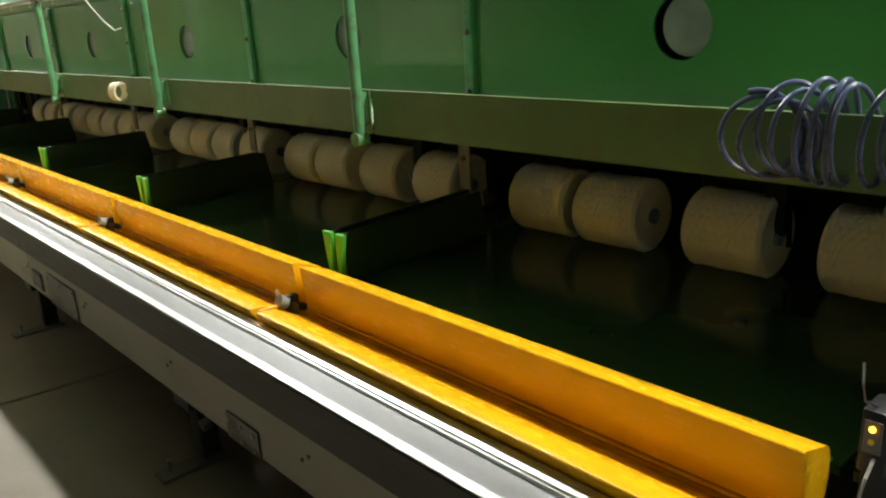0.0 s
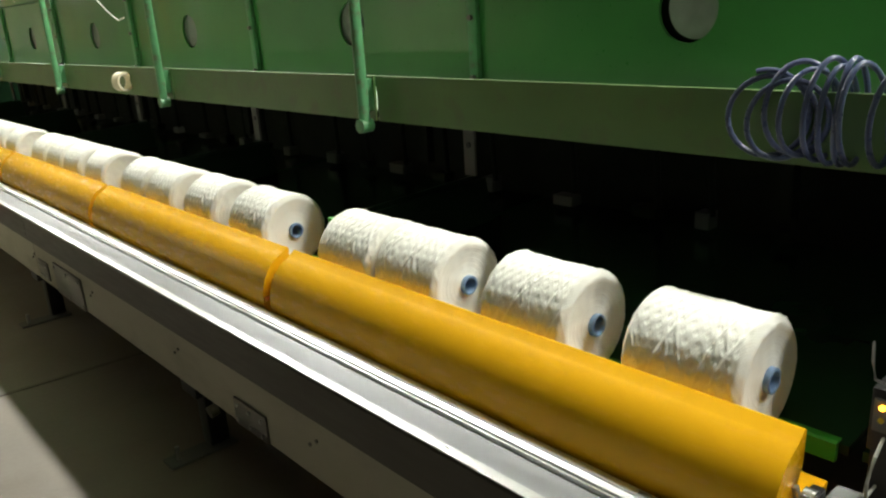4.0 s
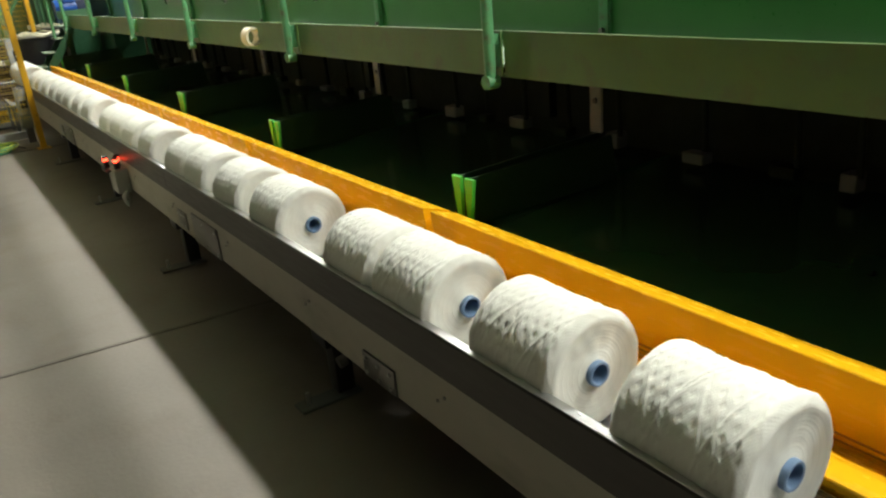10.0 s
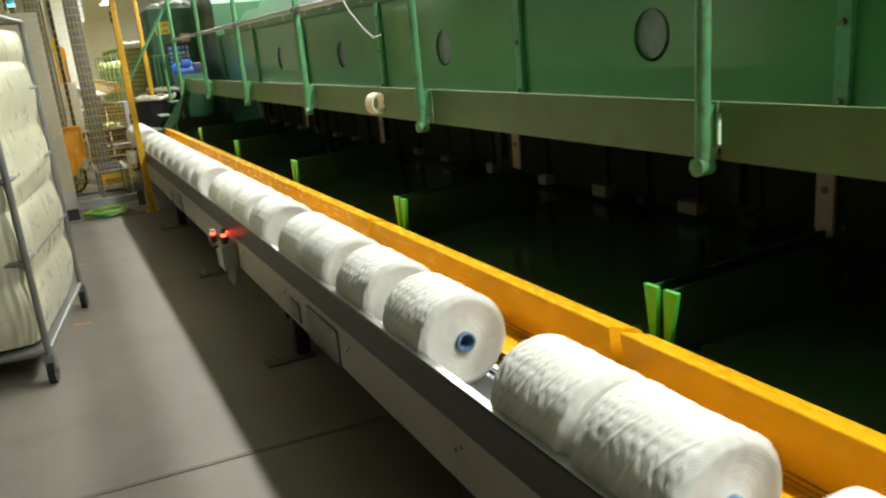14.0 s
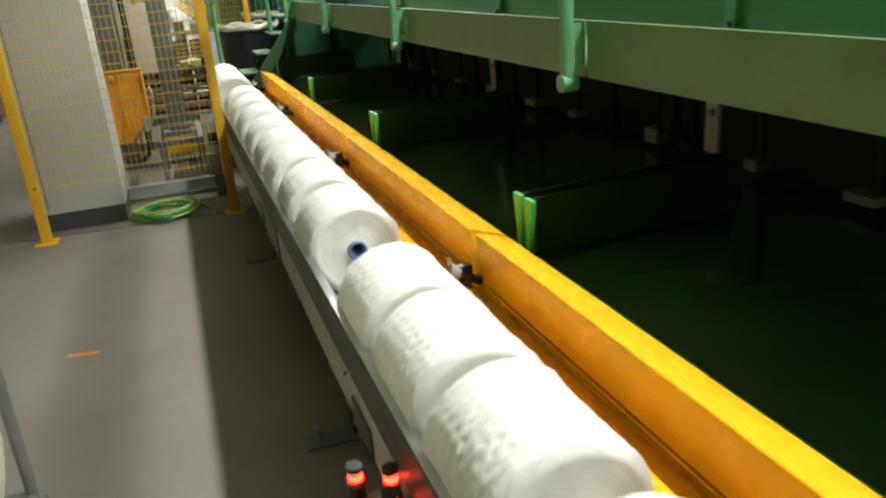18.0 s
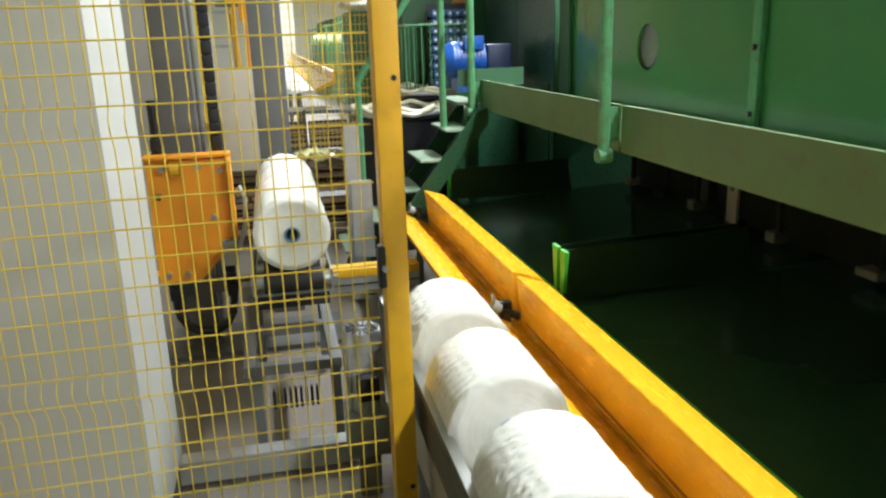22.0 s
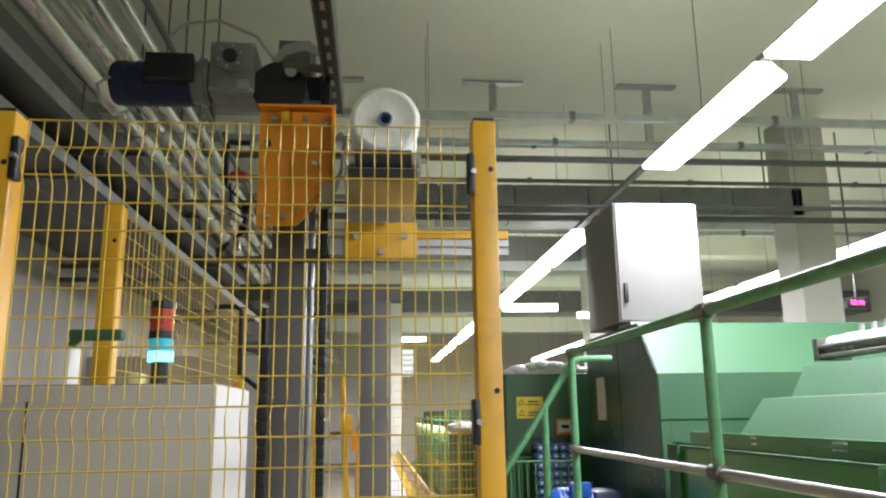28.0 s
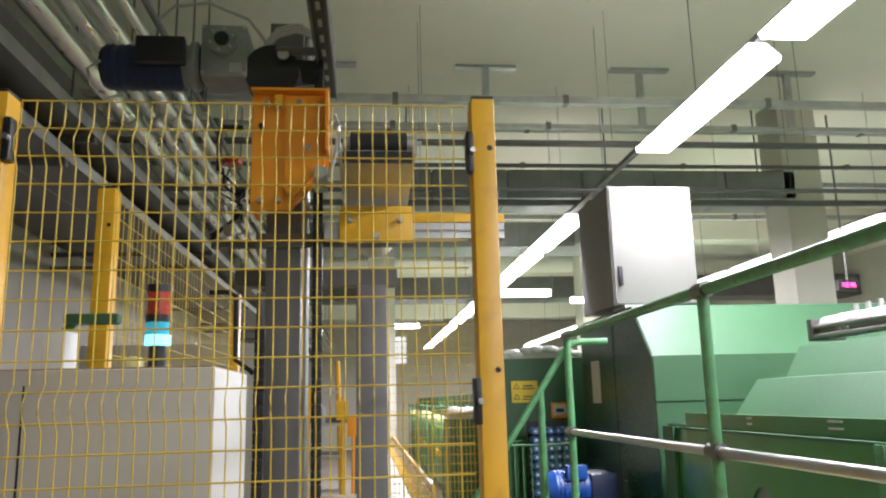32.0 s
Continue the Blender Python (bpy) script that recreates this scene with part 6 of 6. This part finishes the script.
# ---- ceiling services ----
for row_x, starts in LAMP_ROWS:
    for row_y in starts:
        f = thing("ceiling_lamp", (row_x, row_y + 0.70, LAMP_Z), "lit fluorescent fitting hanging under the ceiling", "lamp", group="rows of fluorescent fittings")
        part("housing", prism(bm_new(), [(row_x - 0.045, LAMP_Z + 0.052), (row_x - 0.120, LAMP_Z - 0.015), (row_x + 0.120, LAMP_Z - 0.015), (row_x + 0.045, LAMP_Z + 0.052)], "y", row_y, row_y + 1.402), HOUSING_GLOW, f, "milky housing lit from within", smooth=False)
        part("diffuser", prism(bm_new(), [(row_x - 0.1185, LAMP_Z - 0.016), (row_x - 0.108, LAMP_Z - 0.041), (row_x + 0.108, LAMP_Z - 0.041), (row_x + 0.1185, LAMP_Z - 0.016)], "y", row_y + 0.004, row_y + 1.398), LAMP_GLOW, f, "lit milky diffuser", smooth=False)
        part("hanger", T((row_x, row_y + 0.70, LAMP_Z + 0.082), (row_x, row_y + 0.70, CEIL_Z), 0.003, seg=6), GREY_POST, f)
    tr = thing("lamp_trunking", (row_x, 10.0, LAMP_Z + 0.054), "dark steel trunking that carries the lamps", "trunking", group="lamp trunking")
    part("channel", B(row_x - 0.0225, -5.0, LAMP_Z + 0.0525, row_x + 0.0225, 29.0, LAMP_Z + 0.082), GREY_POST, tr)
across = thing("ceiling_lamp", (1.9, 17.5, LAMP_Z - 0.5), "lit fluorescent fitting hanging across the aisle", "lamp", group="rows of fluorescent fittings")
for xx, yy, zz in ((2.3, 16.0, 3.05), (0.9, 22.0, 3.2), (3.9, 18.0, 3.2)):
    part("diffuser", B(xx, yy, zz, xx + 0.75, yy + 0.1, zz + 0.09), LAMP_GLOW, across, "lit milky diffuser")
    cross_lamp = lamp_light(xx + 0.375, yy, 60)
    cross_lamp.matrix_basis = pose(xx + 0.375, yy + 0.05, zz - 0.01, 0, 0, 90)
    cross_lamp.data.size, cross_lamp.data.size_y = 0.09, 0.72

pipes = [(-0.85, 3.30, 0.062, PIPE), (-0.71, 3.30, 0.036, PIPE), (-0.605, 3.30, 0.036, PIPE), (-0.505, 3.32, 0.024, PIPE), (-0.42, 3.33, 0.016, GREY_POST), (-1.16, 3.30, 0.05, GALV)]
for px_, pz_, pr_, pm_ in pipes:
    pp = thing("overhead_pipe", (px_, 8.0, pz_), "grey lagged pipe running under the ceiling", "pipe", group="overhead pipes")
    part("run", T((px_, -4, pz_), (px_, 30, pz_), pr_, seg=18), pm_, pp)
    for yy in range(-2, 30, 3):
        part("collar", T((px_, yy, pz_), (px_, yy + 0.05, pz_), pr_ + 0.008, seg=18), GALV, pp)
        part("hanger", T((px_, yy + 0.02, pz_ + pr_), (px_, yy + 0.02, CEIL_Z), 0.006, seg=6), GREY_POST, pp)
tray_l = thing("cable_tray", (-1.08, 8.0, 3.2), "galvanised cable tray beside the overhead pipes", "cable tray")
part("bed", B(-1.24, -4, 3.095, -0.945, 30, 3.11), GREY_POST, tray_l)
for xx in (-1.245, -0.944):
    part("side", B(xx, -4, 3.095, xx + 0.004, 30, 3.165), GALV, tray_l)
tray_m = thing("cable_tray", (-1.2, 8.0, 2.95), "lower galvanised cable tray along the wall", "cable tray")
part("bed", B(-1.40, -4, 2.965, -1.085, 30, 2.98), GREY_POST, tray_m)
for xx in (-1.405, -1.084):
    part("side", B(xx, -4, 2.965, xx + 0.004, 30, 3.03), GALV, tray_m)
for q in range(10):
    part("wall_bracket", B(X0, -3.0 + 3.2 * q, 2.925, -1.084, -2.96 + 3.2 * q, 2.9645), GREY_POST, tray_m, "steel wall bracket")
    part("wall_bracket", B(X0, -3.0 + 3.2 * q, 3.055, -0.944, -2.96 + 3.2 * q, 3.0945), GREY_POST, tray_l, "steel wall bracket")
wall_duct = thing("wall_trunking", (-1.6, 8.0, 3.3), "dark steel trunking high along the wall", "trunking")
for q in range(8):
    part("section", B(X0 + 0.005, -4 + 4.25 * q, 3.18, -1.27, 0.24 + 4.25 * q, 3.62, bev=0.004), GREY_POST, wall_duct)

duct = thing("air_duct", (3.0, 11.7, 3.35), "rectangular galvanised air duct under the ceiling", "duct", group="air ducts")
for j in range(6):
    part("section", B(0.4 + 0.72 * j, 12.6, 3.52, 1.11 + 0.72 * j, 13.2, 3.80, bev=0.006), DUCT, duct)
part("rounded_end", T((4.72, 12.9, 3.524), (4.72, 12.9, 3.796), 0.298, seg=28), DUCT, duct)
for xx in (0.9, 2.9, 4.5):
    part("hanger", T((xx, 12.9, 3.79), (xx, 12.9, CEIL_Z), 0.008, seg=6), GREY_POST, duct)
duct2 = thing("air_duct", (2.4, 15.5, 3.3), "galvanised air duct under the ceiling", "duct", group="air ducts")
part("section", B(X0 + 0.01, 15.6, 3.66, 4.2, 16.3, 4.0, bev=0.006), DUCT, duct2)
part("branch", B(3.3, 13.25, 3.66, 3.9, 15.59, 3.95, bev=0.006), DUCT, duct2)
for xx in (-1.0, 1.0, 3.9):
    part("hanger", T((xx, 15.95, 3.99), (xx, 15.95, CEIL_Z), 0.008, seg=6), GREY_POST, duct2)
duct3 = thing("air_duct", (2.0, 20.0, 2.9), "wide dark air duct crossing the far hall", "duct", group="air ducts")
for q in range(8):
    xa = X0 + (X1 - X0) * q / 8
    part("section", B(xa + 0.01, 20.8, 3.66, xa + (X1 - X0) / 8 - 0.01, 21.6, 4.1, bev=0.006), GREY_POST, duct3)
    part("flange", B(xa - 0.008 if q else xa, 20.78, 3.64, xa + 0.008, 21.62, 4.12), DUCT, duct3)
for yy, zz, hh, mm, hung in ((10.70, 3.69, 0.05, GALV, 0), (11.22, 3.70, 0.035, GALV, 0), (11.95, 3.95, 0.05, GALV, 1), (12.2, 3.70, 0.03, GREY_POST, 0), (13.0, 3.75, 0.05, GALV, 0), (14.4, 3.75, 0.05, GALV, 0)):
    ch = thing("ceiling_channel", (2.0, yy, zz), "steel channel hung across the ceiling from wall to wall", "channel", group="channels across the ceiling")
    part("beam", B(X0, yy, zz, X1, yy + hh, zz + hh), mm, ch)
    for xx in (-0.6, 0.7, 1.9, 3.4, 5.0):
        part("clamp", B(xx - 0.02, yy - 0.006, zz - 0.006, xx + 0.02, yy + hh + 0.006, zz + hh + 0.012), STEEL_DARK, ch, "small steel clamp")
    for xx in (-1.25, 0.15, 1.55, 2.95, 4.35) if hung else ():
        part("drop_rod", B(xx - 0.03, yy + 0.0, zz + hh, xx + 0.03, yy + 0.04, CEIL_Z - 0.026), mm, ch)
        part("top_plate", B(xx - 0.27, yy - 0.02, CEIL_Z - 0.025, xx + 0.27, yy + 0.06, CEIL_Z - 0.001), mm, ch)
for yy, zz, rr_ in ((10.95, 3.48, 0.025), (11.2, 3.20, 0.018), (12.4, 3.42, 0.03)):
    dp = thing("sprinkler_pipe", (2.0, yy, zz), "thin dark pipe across the ceiling", "pipe", group="pipes across the ceiling")
    part("run", T((X0, yy, zz), (X1, yy, zz), rr_, seg=10), GREY_POST, dp)
    for xx in (0.9, 2.3, 3.8, 5.4):
        part("drop_rod", T((xx, yy, zz + rr_), (xx, yy, CEIL_Z), 0.0022, seg=5), GREY_POST, dp)
for yy in (17.0, 23.0, 28.0):
    single("ceiling_beam", B(X0, yy, 4.05, X1, yy + 0.4, CEIL_Z - 0.001), CEIL, "cream concrete beam under the ceiling", "beam", kind="structure")


# ---- motion ----
def spin(x):
    return math.degrees((2.2 - x) / PR)


def motions():
    # packages roll down the chute, lie behind the tray, are tipped over onto the belt
    path = [(0.0, 2.22, 0.588), (0.4, 2.215, 0.588), (0.6, 2.17, 0.586), (0.8, 2.055, 0.582), (1.0, 1.90, 0.577), (1.2, 1.765, 0.571), (1.4, 1.62, 0.566), (1.5, 1.535, 0.563), (1.6, 1.462, 0.560), (1.75, 1.475, 0.560), (2.0, 1.495, 0.561),
            (2.4, 1.485, 0.561), (2.9, 1.40, 0.558), (3.3, 1.338, 0.552), (4.5, 1.330, 0.549), (7.3, 1.330, 0.549), (7.5, 1.315, 0.560), (7.7, 1.25, 0.575), (7.9, 1.19, 0.577),
            (8.1, 1.125, 0.580), (8.3, 1.045, 0.570), (8.5, 0.975, 0.548), (8.7, 0.925, 0.524), (8.9, BELT_X, BELT_PZ), (32.0, BELT_X, BELT_PZ)]
    for k, j, p in PACKAGES:
        y = k
        k = int((y + 0.15) / PITCH)
        late = 0.0 if k == 0 else -0.04
        rows, turn = [], random.Random(k * 4 + j).uniform(0, 360)
        for t, x, z in path:
            dt = late if 0.3 < t < 1.75 else 0.0
            lag = 0.012 * ((j * 7 + k * 3) % 5 - 2) if 0.3 < t < 9 else 0.0
            drift = (-0.034, -0.02, -0.01, 0.012)[j] * max(0.0, 1 - t / 1.6) if k == 0 else 0.0
            rows.append((t + dt + lag, pose(x, y + drift, z, 0, -spin(x) + turn, 0)))
        rows[0] = (0.0, rows[0][1])
        walk(p, rows)
    # trays tip back and forward again
    for tray_ob in TRAYS:
        x, y, z = tray_ob.location
        rows = [(0.0, 0), (1.65, 0), (1.8, 6), (1.9, 14), (2.0, 26), (2.1, 40), (2.2, 53), (2.4, 70), (2.7, 82), (3.0, 86), (4.5, 86), (7.3, 86), (7.5, 74), (7.7, 46), (7.9, 14), (8.05, 2), (8.2, 0), (32.0, 0)]
        walk(tray_ob, [(t, pose(x, y, z, 0, a, 0)) for t, a in rows])
    # lift carriage and the two packages that it takes
    low, high = 0.505, 2.715
    lift_rows = [(0.0, low), (21.1, low), (21.5, 0.515), (22.0, 0.662), (22.5, 0.875), (23.0, 1.08), (24.0, 1.527), (25.0, 1.981), (26.0, 2.448), (26.5, 2.648), (26.7, high), (32.0, high)]
    x, y, z = carr.location
    walk(carr, [(t, pose(x, y, z + zc - LZ)) for t, zc in lift_rows])
    x, y, z = chain.location
    walk(chain, [(t, pose(x, y, z + 0.5 * zc - 0.205 - 1.0)) for t, zc in lift_rows])
    cross = [(0.0, BELT_X, BELT_PZ), (19.0, BELT_X, BELT_PZ), (19.5, 0.835, 0.545), (20.0, 0.732, 0.535), (20.5, 0.638, 0.52), (20.9, 0.56, 0.506)]
    x, y, z = slider.location
    walk(slider, [(t, pose(x + xc - 0.542, y, z + zc - LZ)) for t, xc, zc in cross] + [(t, pose(x, y, z + zc - LZ)) for t, zc in lift_rows[1:]])
    for n, p in enumerate(LEAD):
        y0 = 8.27 + 0.2575 * n
        rows = [(t, pose(xc, y0, zc)) for t, xc, zc in cross] + [(t, pose(0.542, y0, zc)) for t, zc in lift_rows[1:-1]]
        rows += [(27.4, pose(0.542, y0, high)), (28.5, pose(0.542, y0 + 0.20, high)), (29.0, pose(0.542, y0 + 0.40, high - 0.03)), (29.5, pose(0.542, y0 + 0.75, high - 0.11)), (32.0, pose(0.542, y0 + 0.80, high - 0.11))]
        walk(p, rows)


motions()
